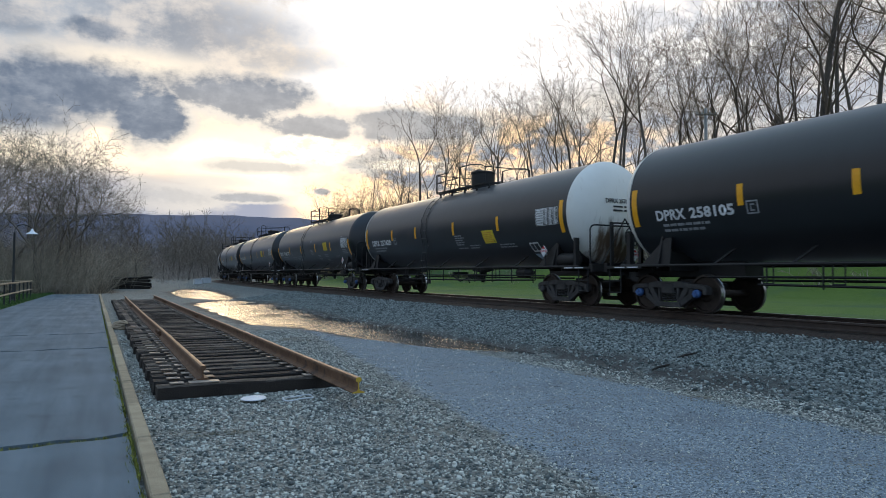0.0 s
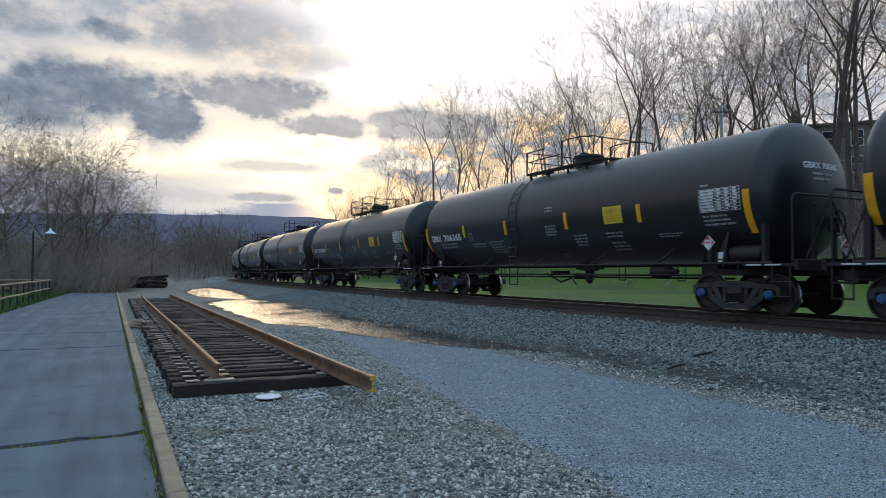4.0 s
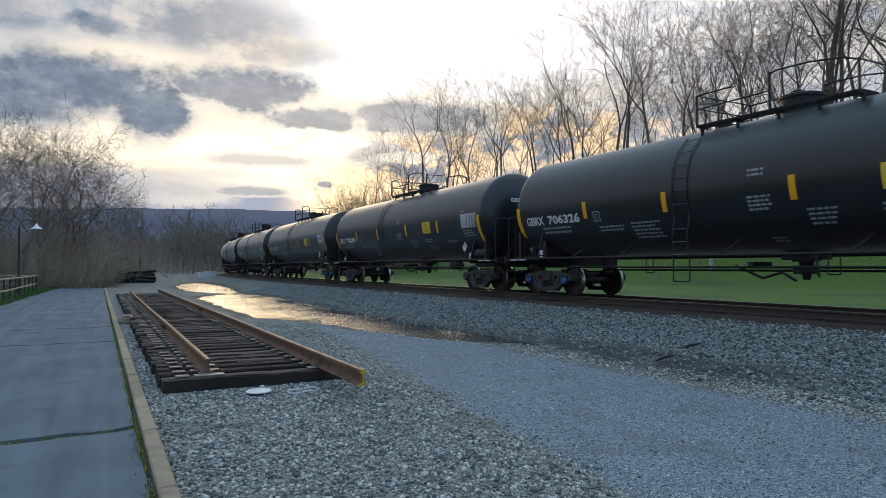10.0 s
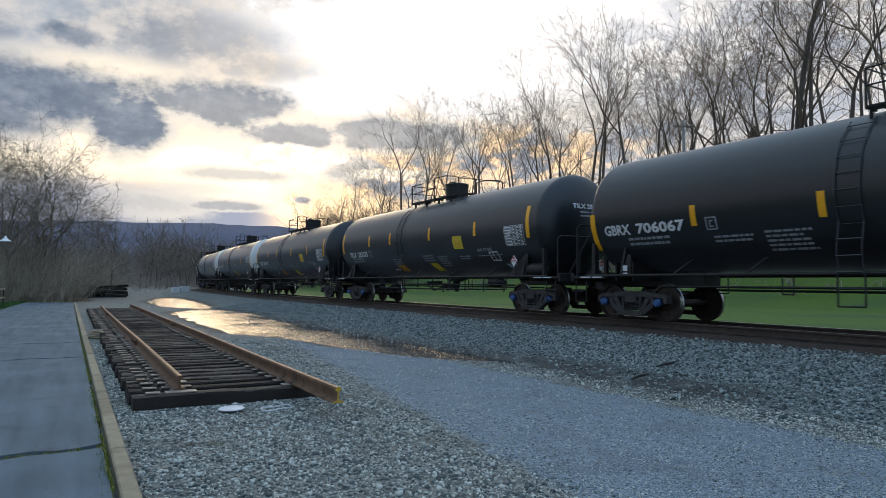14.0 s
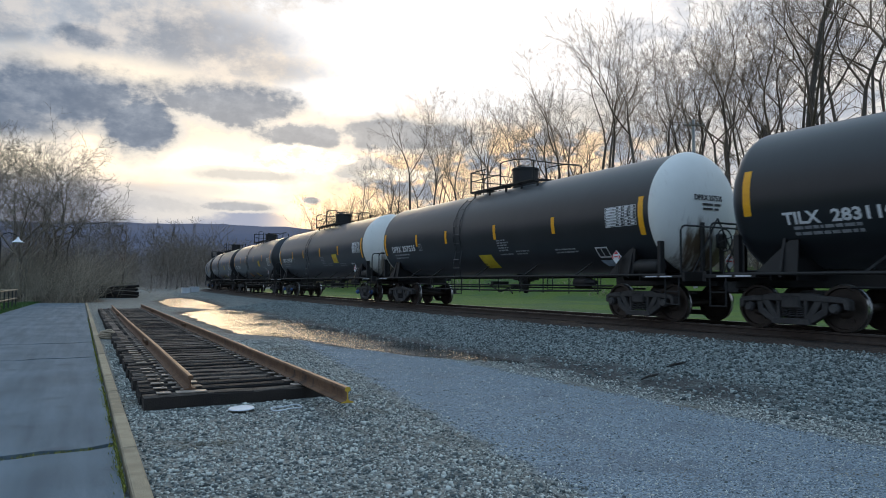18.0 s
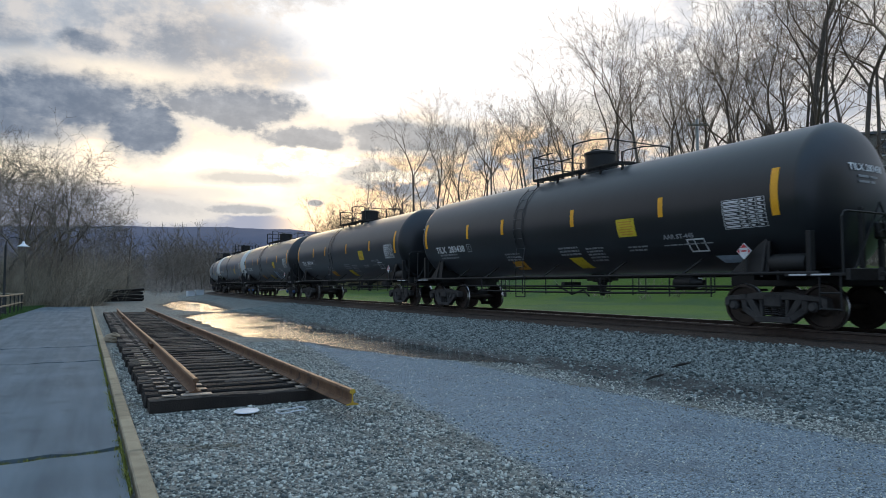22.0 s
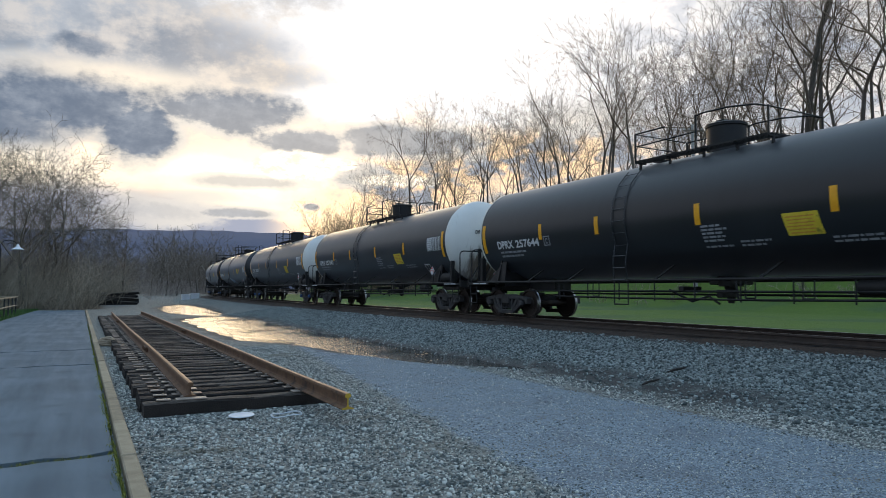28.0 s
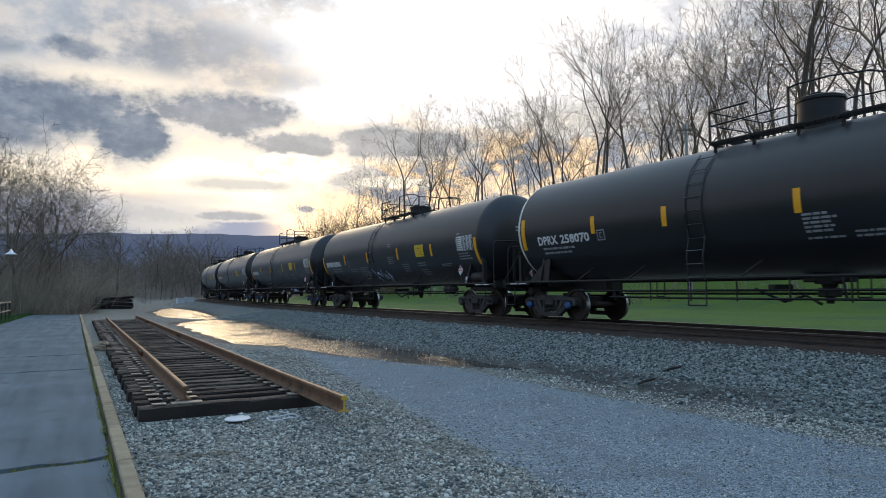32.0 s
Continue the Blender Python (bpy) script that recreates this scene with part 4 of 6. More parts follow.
    for s in (-1, 1):
        prof = [(0.685, 0.10), (0.70, 0.16), (0.715, 0.38), (0.695, 0.40), (0.685, 0.47), (0.70, 0.482), (0.715, 0.475), (0.728, 0.459), (0.82, 0.453), (0.825, 0.40), (0.775, 0.385), (0.765, 0.20), (0.80, 0.15), (0.80, 0.08)]
        b4 = set(bm.faces)
        lathe(bm, [(s * a, r) for a, r in prof], "y", 40)
        for f in bm.faces:
            if f not in b4:
                c = f.calc_center_median()
                r = math.hypot(c.x, c.z)
                if r > 0.435 and 0.72 < abs(c.y) < 0.83:
                    f.material_index = 1
        # lifting holes and chalk marks that show the spin
        for k in range(2):
            a = k * math.pi + 0.4
            box(bm, 0.28 * math.cos(a) - 0.03, 0.28 * math.cos(a) + 0.03, s * 0.757, s * 0.782, 0.28 * math.sin(a) - 0.03, 0.28 * math.sin(a) + 0.03, 0.008)
    bmesh.ops.recalc_face_normals(bm, faces=bm.faces)
    out["wheelset"] = mesh_of("wheelset", bm, [M["wheel"], M["tread"]], 35)
    return out


TRUCK = truck_meshes()
SPRING_AT = [(-0.16, 0), (0, 0), (0.16, 0)]


def add_truck(car, x, blue):
    truck = part("truck", TRUCK["bolster"], None, car, "dusty cast-steel two-axle truck", m=pose(x, 0, 0))
    for y in (-1.0, 1.0):
        part("side_frame", TRUCK["frame"], None, truck, m=pose(0, y, 0))
    for sx, sy in SPRING_AT:
        part("spring", TRUCK["spring"], None, truck, m=pose(sx, -1.0, 0))
    for ax in (-0.889, 0.889):
        part("wheelset", TRUCK["wheelset"], None, truck, "worn steel wheels on an axle", m=pose(ax, 0, AXLE_R))
        part("bearing_cap", TRUCK["cap" if blue else "cap_grey"], None, truck, "blue bearing cap" if blue else "", m=pose(ax, -1.11, AXLE_R))
    return truck


def add_fittings(car, kind):
    """All that is fixed to the tank and its frame."""
    wide = 0.45
    # side sill pipe with its braces
    bm = bmesh.new()
    tube(bm, [(-8.2, -1.42, 1.13), (8.2, -1.42, 1.13)], 0.035, 8)
    part("side_pipe", bm, M["black_steel"], car)
    bm = bmesh.new()
    tube(bm, [(-8.2, 1.42, 1.13), (8.2, 1.42, 1.13)], 0.035, 8)
    part("side_pipe", bm, M["black_steel"], car)
    brace = bmesh.new()
    extrude_outline(brace, [(-0.03, 1.12), (0.05, 1.12), (0.33, 1.50), (0.25, 1.50)], -0.02, 0.02)
    for v in brace.verts:
        if v.co.z > 1.3:
            v.co.y += 0.42
    brace_me = mesh_of("brace", brace, M["black_steel"])
    for x in (-5.4, -3.55, -0.35, 2.45, 4.9):
        part("brace", brace_me, None, car, m=pose(x, -1.42, 0))
    # stub sills, bolsters and saddles
    for s in (-1, 1):
        bm = bmesh.new()
        box(bm, s * 5.4, s * 8.75, -0.32, 0.32, 0.86, 1.22, 0.02)
        part("stub_sill", bm, M["black_steel"], car)
        bm = bmesh.new()
        extrude_outline(bm, [(-1.42, 1.06), (1.42, 1.06), (1.42, 1.2), (1.22, 1.95), (-1.22, 1.95), (-1.42, 1.2)], -0.03, 0.03)
        for x in (-0.28, 0.28):
            box(bm, -1.3, 1.3, x - 0.02, x + 0.02, 1.0, 1.45)
        bmesh.ops.transform(bm, matrix=Matrix.Rotation(math.pi / 2, 4, "Z"), verts=bm.verts)
        part("saddle", bm, M["black_steel"], car, m=pose(s * TRUCK_X, 0, 0))
        bm = bmesh.new()
        small = [(-0.16, 1.1), (0.16, 1.1), (0.09, 1.66), (-0.02, 1.66)]
        large = [(-0.75, 1.1), (0.22, 1.1), (0.20, 1.80), (0.02, 1.80)]
        outline = small if kind == "gbrx" else large
        extrude_outline(bm, [(-s * x, z) for x, z in outline] if s < 0 else outline, -0.02, 0.02)
        for v in bm.verts:
            if v.co.z > 1.4:
                v.co.y += 0.10
        part("gusset", bm, M["black_steel"], car, m=pose(s * (TRUCK_X - 0.1), -1.34, 0))
        if kind == "gbrx":
            bm = bmesh.new()
            for z0, z1 in ((1.13, 1.20), (1.24, 1.38)):
                box(bm, s * (TRUCK_X - 0.1) - 0.07, s * (TRUCK_X - 0.1) + 0.07, -1.374, -1.362, z0, z1)
            part("bracket_marking", bm, M["letters"], car)
        # end deck
        bm = bmesh.new()
        box(bm, s * 7.5, s * 8.75, -1.45, 1.45, 1.06, 1.12, 0.008)
        box(bm, s * 8.70, s * 8.78, -1.45, 1.45, 0.98, 1.2, 0.008)
        part("end_deck", bm, M["black_steel"], car)
        # reflective white lines on the deck's edge
        bm = bmesh.new()
        for x0 in (7.6, 8.05):
            box(bm, s * x0, s * (x0 + 0.36), -1.462, -1.451, 1.075, 1.105)
        part("deck_marking", bm, M["letters"], car)
        # coupler
        bm = bmesh.new()
        box(bm, s * 8.6, s * 8.95, -0.09, 0.09, 0.78, 0.98, 0.02)
        box(bm, s * 8.86, s * 9.06, -0.16, 0.14, 0.74, 1.02, 0.04)
        part("coupler", bm, M["truck"], car)
        # end rail: a hoop over the deck
        for y0 in (-1.38,):
            bm = bmesh.new()
            top = 2.53 if kind == "gbrx" else 2.28
            tube(bm, [(s * 8.62, y0, 1.1), (s * 8.62, y0, top - 0.11), (s * 8.62, y0 + 0.06, top - 0.03), (s * 8.62, y0 + 0.14, top), (s * 8.62, 1.24, top), (s * 8.62, 1.34, top - 0.03), (s * 8.62, 1.38, top - 0.11), (s * 8.62, 1.38, 1.1)], 0.024, 6)
            part("end_handrail", bm, M["black_steel"], car)
        # corner ladder under the deck and grab posts
        bm = bmesh.new()
        for x in (8.2, 8.6):
            tube(bm, [(s * x, -1.44, 1.1), (s * x, -1.44, 0.42)], 0.018, 5)
        for z in (0.44, 0.74):
            tube(bm, [(s * 8.2, -1.44, z), (s * 8.6, -1.44, z)], 0.018, 5)
        part("corner_step", bm, M["black_steel"], car)
        bm = bmesh.new()
        box(bm, s * 7.92, s * 8.02, -1.40, -1.25, 1.1, 1.95, 0.01)
        part("deck_post", bm, M["black_steel"], car)
        bm = bmesh.new()
        box(bm, s * 8.42, s * 8.5, -0.5, -0.4, 1.1, 2.4, 0.01)
        part("deck_post", bm, M["black_steel"], car)
        bm = bmesh.new()
        tube(bm, [(s * 8.60, -1.0, 1.12), (s * 8.62, -0.1, 2.5)], 0.02, 5)
        tube(bm, [(s * 8.60, 0.8, 1.12), (s * 8.62, -0.1, 2.5)], 0.02, 5)
        part("end_brace", bm, M["black_steel"], car)
    # hand brake gear on the leading end
    bm = bmesh.new()
    ring = [(8.50, 0.27 * math.cos(a), 0.27 * math.sin(a)) for a in np.linspace(0, 2 * math.pi, 21)]
    tube(bm, ring, 0.018, 5)
    for a in (0.3, 1.87, 3.44, 5.01):
        tube(bm, [(8.50, 0.27 * math.cos(a), 0.27 * math.sin(a)), (8.48, 0, 0)], 0.014, 4)
    bmesh.ops.translate(bm, verts=bm.verts, vec=(0, 0.3, 2.0))
    part("brake_wheel", bm, M["black_steel"], car)
    bm = bmesh.new()
    box(bm, 8.36, 8.47, 0.12, 0.46, 1.8, 2.16, 0.04)
    box(bm, 8.38, 8.46, 0.22, 0.36, 1.1, 1.82, 0.02)
    part("brake_housing", bm, M["black_steel"], car)
    # side reservoir beside the leading saddle
    bm = bmesh.new()
    lathe(bm, [(7.0, 0.05), (7.03, 0.17), (7.1, 0.2), (7.75, 0.2), (7.82, 0.17), (7.85, 0.05)], "x", 18)
    bmesh.ops.translate(bm, verts=bm.verts, vec=(0, -1.15, 1.33))
    part("air_reservoir", bm, M["black_steel"], car, smooth=40)
    # under the tank: outlet valve, brake cylinder, rods, hangers
    bm = bmesh.new()
    lathe(bm, [(0.98, 0.28), (1.14, 0.3), (1.25, 0.34)], "z", 16)
    lathe(bm, [(0.58, 0.07), (0.70, 0.10), (0.80, 0.11), (0.98, 0.16)], "z", 12)
    box(bm, -0.45, 0.45, -0.22, 0.22, 1.02, 1.16, 0.02)
    part("outlet_valve", bm, M["black_steel"], car, m=pose(0.75, 0, 0), smooth=40)
    bm = bmesh.new()
    lathe(bm, [(4.0, 0.05), (4.02, 0.16), (4.55, 0.18), (4.6, 0.12), (4.85, 0.06)], "x", 16)
    bmesh.ops.translate(bm, verts=bm.verts, vec=(0, -0.55, 0.95))
    part("brake_cylinder", bm, M["black_steel"], car, smooth=40)
    bm = bmesh.new()
    for y, z in ((-0.9, 0.86), (0.3, 0.78)):
        tube(bm, [(-5.9, y, z), (5.9, y, z)], 0.028, 5)
    part("brake_rod", bm, M["black_steel"], car)
    if kind != "gbrx":
        bm = bmesh.new()
        tube(bm, [(-4.6, -0.95, 0.70), (-1.9, -0.95, 0.68), (2.3, -0.95, 0.68), (5.4, -0.95, 0.72)], 0.026, 5)
        part("brake_rod", bm, M["black_steel"], car)
        bm = bmesh.new()
        for x in np.arange(-4.4, 5.4, 1.22):
            tube(bm, [(x, -0.95, 1.1), (x, -0.95, 0.62)], 0.022, 4)
        tagged(part("rod_hangers", bm, M["black_steel"], car), kind="stuff")
    # valve linkage
    bm = bmesh.new()
    box(bm, -0.5, -0.35, -0.95, -0.3, 0.86, 0.98, 0.01)
    box(bm, 0.45, 0.62, -0.8, -0.2, 0.72, 0.9, 0.02)
    tube(bm, [(-0.9, -0.8, 0.9), (-0.3, -0.7, 0.62), (0.1, -0.6, 0.75), (0.5, -0.75, 0.58)], 0.03, 5)
    tube(bm, [(0.9, -0.7, 1.1), (1.0, -0.75, 0.66)], 0.03, 5)
    part("valve_linkage", bm, M["black_steel"], car, m=pose(0.5, 0, 0))
    hanger = bmesh.new()
    for x in (-0.12, 0.12):
        tube(hanger, [(x, 0, 1.15), (x, 0, 0.72)], 0.016, 5)
    tube(hanger, [(-0.12, 0, 0.72), (0.12, 0, 0.72)], 0.016, 5)
    hm = mesh_of("hanger", hanger, M["black_steel"])
    for x in (-4.4, -2.9, 1.9, 3.2, 5.3):
        part("hanger", hm, None, car, m=pose(x, -0.9, 0))
    # ladder up the side, and the steps under it
    bm = bmesh.new()
    for x in (-1.58, -1.14):
        tube(bm, [side_point(x, z, 0.045) for z in (3.95, 3.6, 3.1, 2.6, 2.1)] + [Vector((x, -1.53, 1.6)), Vector((x, -1.48, 1.1))], 0.014, 5)
    for z in (3.85, 3.55, 3.25, 2.95, 2.65, 2.35, 2.05):
        tube(bm, [side_point(-1.58, z, 0.045), side_point(-1.14, z, 0.045)], 0.010, 5)
    for z in (1.75, 1.45, 1.15):
        tube(bm, [(-1.58, -1.54, z), (-1.14, -1.54, z)], 0.016, 5)
    part("ladder", bm, M["tank"], car)
    bm = bmesh.new()
    for x in (-1.60, -1.12):
        tube(bm, [(x, -1.47, 1.15), (x, -1.47, 0.52)], 0.018, 5)
    for z in (0.53, 0.85):
        tube(bm, [(-1.60, -1.47, z), (-1.12, -1.47, z)], 0.018, 5)
    part("step", bm, M["black_steel"], car)
    # top platform, manway and its rails
    for y in (-0.80, 0.80):
        bm = bmesh.new()
        for k in range(5):
            box(bm, -1.3, 2.5, y - 0.17 + 0.08 * k, y - 0.14 + 0.08 * k, 4.20, 4.235)
        for x in (-1.28, -0.3, 0.7, 1.6, 2.46):
            box(bm, x - 0.025, x + 0.025, y - 0.18, y + 0.18, 4.165, 4.198)
            box(bm, x - 0.025, x + 0.025, y - 0.03, y + 0.03, 3.98, 4.165)
        part("top_platform", bm, M["black_steel"], car)
    for x in (-1.05, 2.25):
        bm = bmesh.new()
        for k in range(4):
            box(bm, x - 0.18 + 0.1 * k, x - 0.14 + 0.1 * k, -0.62, 0.62, 4.245, 4.275)
        part("cross_walk", bm, M["black_steel"], car)
    bm = bmesh.new()
    tall = {"gbrx": 4.62, "dprx": 4.90, "tilx": 4.86}[kind]
    lathe(bm, [(4.1, wide), (tall - 0.1, wide), (tall - 0.09, wide + 0.03), (tall - 0.03, wide + 0.03), (tall, wide - 0.04), (tall, 0.05)], "z", 28)
    part("manway_housing", bm, M["black_steel"], car, m=pose(0.72, 0, 0), smooth=35)
    bm = bmesh.new()
    box(bm, -0.12, 0.12, -0.1, 0.1, tall, tall + 0.07, 0.02)
    part("housing_latch", bm, M["black_steel"], car, m=pose(0.75, -0.2, 0))
    for y in (-0.98, 0.98):
        bm = bmesh.new()
        for x, z in ((-1.28, 4.93), (0.62, 5.02)):
            tube(bm, [(x, y, 4.18), (x, y, z)], 0.032, 6)
        tube(bm, [(-1.28, y, 4.93), (-0.3, y, 4.93)], 0.02, 5)
        tube(bm, [(-1.28, y, 4.60), (0.62, y, 4.62)], 0.018, 5)
        tube(bm, [(0.62, y, 4.98), (0.8, y, 5.02), (1.5, y, 5.0), (2.2, y, 4.9), (2.45, y, 4.80)], 0.02, 5)
        tube(bm, [(2.48, y, 4.18), (2.48, y, 4.82)], 0.028, 6)
        part("platform_rail", bm, M["black_steel"], car)
    for x, z in ((-1.28, 4.62), (-1.28, 4.93), (2.48, 4.8)):
        bm = bmesh.new()
        tube(bm, [(x, -0.98, z), (x, 0.98, z)], 0.018, 5)
        part("platform_end_rail", bm, M["black_steel"], car)


def add_markings(car, kind):
    """Reflective strips, panels and small stencilling that all cars of a kind share."""
    strips = {"gbrx": ((-7.86, 1.80, 2.72), (-4.72, 2.22, 2.68), (-1.85, 2.19, 2.67), (1.45, 2.20, 2.69), (4.46, 2.21, 2.67), (7.66, 1.78, 2.71)),
              "dprx": ((-7.62, 2.10, 3.02), (-4.6, 2.38, 2.84), (-2.2, 2.37, 2.84), (1.05, 2.35, 2.83), (4.11, 2.35, 2.83), (7.52, 2.12, 3.06)),
              "tilx": ((-7.62, 2.32, 3.26), (-4.47, 2.52, 3.03), (-2.28, 2.53, 3.02), (1.2, 2.52, 3.0), (4.42, 2.51, 2.98), (7.38, 2.29, 3.25))}[kind]
    for k, (x, z0, z1) in enumerate(strips):
        bm = bmesh.new()
        half = 0.085 if k in (0, 5) else 0.075
        side_patch(bm, x - half, x + half, z0, z1, bow=0.0)
        part("reflective_strip", bm, M["yellow"], car, "yellow reflective strip")
    bm = bmesh.new()
    spec = {"gbrx": (3.12, 3.85, 2.24, 2.70, 0.0), "dprx": (3.05, 3.78, 1.97, 2.41, 0.06), "tilx": (2.92, 3.55, 2.12, 2.57, 0.0)}[kind]
    side_patch(bm, *spec)
    panel = part("warning_panel", bm, M["panel"], car, "yellow stencilled panel")
    bm = bmesh.new()
    for k in range(6):
        side_patch(bm, spec[0] + 0.06 + 0.03 * (k % 3), spec[1] - 0.08 - 0.04 * (k % 2), spec[3] - 0.09 - 0.062 * k, spec[3] - 0.065 - 0.062 * k, off=0.009)
    tagged(part("panel_print", bm, M["orange"], panel), kind="stuff")
    # table of test dates
    bm = bmesh.new()
    x0, x1, z0, z1 = {"gbrx": (6.42, 7.5, 2.30, 2.80), "dprx": (6.28, 7.36, 2.38, 2.88), "tilx": (6.15, 7.16, 2.10, 2.70)}[kind]
    rows = 7
    for k in range(rows + 1):
        z = z0 + (z1 - z0) * k / rows
        side_patch(bm, x0, x1, z - 0.006, z + 0.006)
    for x in (x0, x0 + 0.42 * (x1 - x0), x0 + 0.6 * (x1 - x0), x0 + 0.8 * (x1 - x0), x1):
        side_patch(bm, x - 0.006, x + 0.006, z0, z1)
    rnd = random.Random(len(kind) + ord(kind[0]))
    for k in range(rows):
        z = z0 + (z1 - z0) * (k + 0.25) / rows
        for f0, f1 in ((0.03, 0.4), (0.45, 0.57), (0.64, 0.77), (0.84, 0.96)):
            side_patch(bm, x0 + (x1 - x0) * f0, x0 + (x1 - x0) * (f1 - rnd.uniform(0, 0.06)), z, z + 0.04)
    tagged(part("test_table", bm, M["letters"], car, "white stencilled test table"), kind="stuff")
    blocks = {"gbrx": ((-6.75, -5.3, 2.06, 2, 0.06, 0.12), (-4.3, -3.3, 1.98, 2, 0.045, 0.09), (-3.1, -2.1, 2.02, 5, 0.045, 0.09), (0.45, 0.95, 2.92, 2, 0.05, 0.1), (0.4, 1.0, 2.36, 4, 0.05, 0.085), (0.6, 0.95, 1.5, 2, 0.03, 0.06),
                       (1.65, 2.3, 2.02, 4, 0.045, 0.09), (3.05, 3.95, 2.02, 2, 0.045, 0.09), (3.1, 3.8, 1.76, 3, 0.045, 0.09), (4.95, 5.75, 1.90, 2, 0.03, 0.06), (6.45, 7.35, 2.22, 3, 0.045, 0.09), (6.45, 6.8, 2.92, 1, 0.04, 0.09)),
              "dprx": ((-6.8, -5.2, 2.12, 2, 0.06, 0.12), (1.1, 1.75, 2.33, 5, 0.045, 0.08), (1.1, 1.9, 1.88, 1, 0.04, 0.08), (2.0, 2.75, 1.95, 2, 0.04, 0.08), (3.95, 4.95, 1.92, 2, 0.04, 0.08)),
              "tilx": ((-6.7, -5.1, 2.05, 2, 0.06, 0.11), (-2.45, -1.55, 1.92, 3, 0.05, 0.09), (0.35, 1.25, 1.98, 3, 0.05, 0.09), (1.5, 2.3, 1.92, 5, 0.045, 0.08), (3.1, 3.9, 1.88, 2, 0.04, 0.08), (4.3, 5.9, 1.86, 1, 0.03, 0.06))}[kind]
    for k, (x0, x1, z, rows, size, pitch) in enumerate(blocks):
        bm = bmesh.new()
        side_lines(bm, x0, x1, z, rows, size, pitch, seed=k + len(blocks))
        tagged(part("stencil_block", bm, M["faint"], car), kind="stuff")
    # small square mark after the number
    bx, bz = {"gbrx": (-4.42, 2.11), "dprx": (-4.48, 2.19), "tilx": (-4.62, 2.07)}[kind]
    bm = bmesh.new()
    s = 0.28
    for a in ((bx, bx + s, bz, bz + 0.03), (bx, bx + s, bz + s - 0.03, bz + s), (bx, bx + 0.03, bz, bz + s), (bx + s - 0.03, bx + s, bz, bz + s), (bx + 0.09, bx + 0.19, bz + 0.06, bz + 0.09), (bx + 0.09, bx + 0.12, bz + 0.06, bz + 0.2), (bx + 0.09, bx + 0.19, bz + 0.18, bz + 0.21)):
        side_patch(bm, *a)
    part("square_mark", bm, M["faint"], car)
    if kind in ("dprx", "tilx"):
        bm = bmesh.new()
        x0, x1, z0, z1 = (5.62, 6.08, 1.62, 1.90) if kind == "dprx" else (5.0, 5.5, 1.66, 1.96)
        for a in ((x0, x1, z0, z0 + 0.035), (x0, x1, z1 - 0.035, z1), (x0, x0 + 0.035, z0, z1), (x1 - 0.035, x1, z0, z1), (x0 + 0.2, x0 + 0.23, z0, z1)):
            side_patch(bm, *a)
        part("frame_mark", bm, M["letters"], car)
    if kind == "tilx":
        bm = side_text("AAR ST-445", 4.35, 5.25, 1.98, 2.09)
        part("stencil_words", bm, M["faint"], car)
        for x0, x1, z0, z1, nm in ((-2.3, -1.65, 1.40, 1.66, "orange"), (0.6, 1.15, 1.38, 1.68, "panel")):
            bm = bmesh.new()
            side_patch(bm, x0, x1, z0, z1, skew=0.15 if nm == "panel" else 0.0)
            part("lower_panel", bm, M[nm], car, "dirty yellow stencilled panel")
    if kind in ("dprx", "tilx"):
        bm = bmesh.new()
        side_patch(bm, 5.55, 6.15, 1.40, 1.56, skew=0.08)
        part("pale_label", bm, M["blue_tag"], car, "faded pale blue label")
    # placards in their holders, on the side and on the leading end
    for turned, x, y, z in ((0, 6.62, -1.47, 1.60), (90, 8.80, 0.1, 1.46)):
        m = pose(x, y, z, 0, 0, turned)
        h = 0.175
        bm = bmesh.new()
        vs = [bm.verts.new((dx * h, 0, dz * h)) for dx, dz in ((-1, 0), (0, -1), (1, 0), (0, 1))]
        f = bm.faces.new(vs)
        r = bmesh.ops.extrude_face_region(bm, geom=[f])
        bmesh.ops.translate(bm, verts=[v for v in r["geom"] if isinstance(v, bmesh.types.BMVert)], vec=(0, 0.02, 0))
        bmesh.ops.recalc_face_normals(bm, faces=bm.faces)
        placard = part("placard", bm, M["letters"], car, "white and red diamond placard", m=m)
        bm = bmesh.new()
        for shape in (((-0.48, 0.42), (0.48, 0.42), (0, 0.90)), ((-0.90, 0), (-0.56, -0.32), (-0.56, 0.34)), ((0.90, 0), (0.56, 0.34), (0.56, -0.32)), ((-0.36, -0.06), (0.36, -0.06), (0.36, 0.12), (-0.36, 0.12))):
            bm.faces.new([bm.verts.new((u * h, -0.006, v * h)) for u, v in shape])
        bmesh.ops.recalc_face_normals(bm, faces=bm.faces)
        tagged(part("placard_print", bm, M["red"], placard), kind="stuff")
        bm = bmesh.new()
        box(bm, -0.05, 0.05, 0.025, 0.06, 1.1 - z, 0.02, 0.01)
        part("placard_post", bm, M["black_steel"], car, m=m)


def make_car(kind, front, back, blue):
    words = {"white": "white-ended", "black": "all-black"}[front]
    car = thing("tank_car", pose(0, 0, 0), "long %s black railway tank car with yellow reflective strips" % words, "tank car", "cars of the passing train")
    part("tank", TANK_MESH, None, car, "black painted cylindrical tank")
    part("head", HEADS[front, 1], None, car, "domed %s tank end" % front)
    part("head", HEADS[back, -1], None, car, "domed %s tank end" % back)
    add_truck(car, TRUCK_X, blue)
    add_truck(car, -TRUCK_X, blue)
    add_fittings(car, kind)
    add_markings(car, kind)
    return car


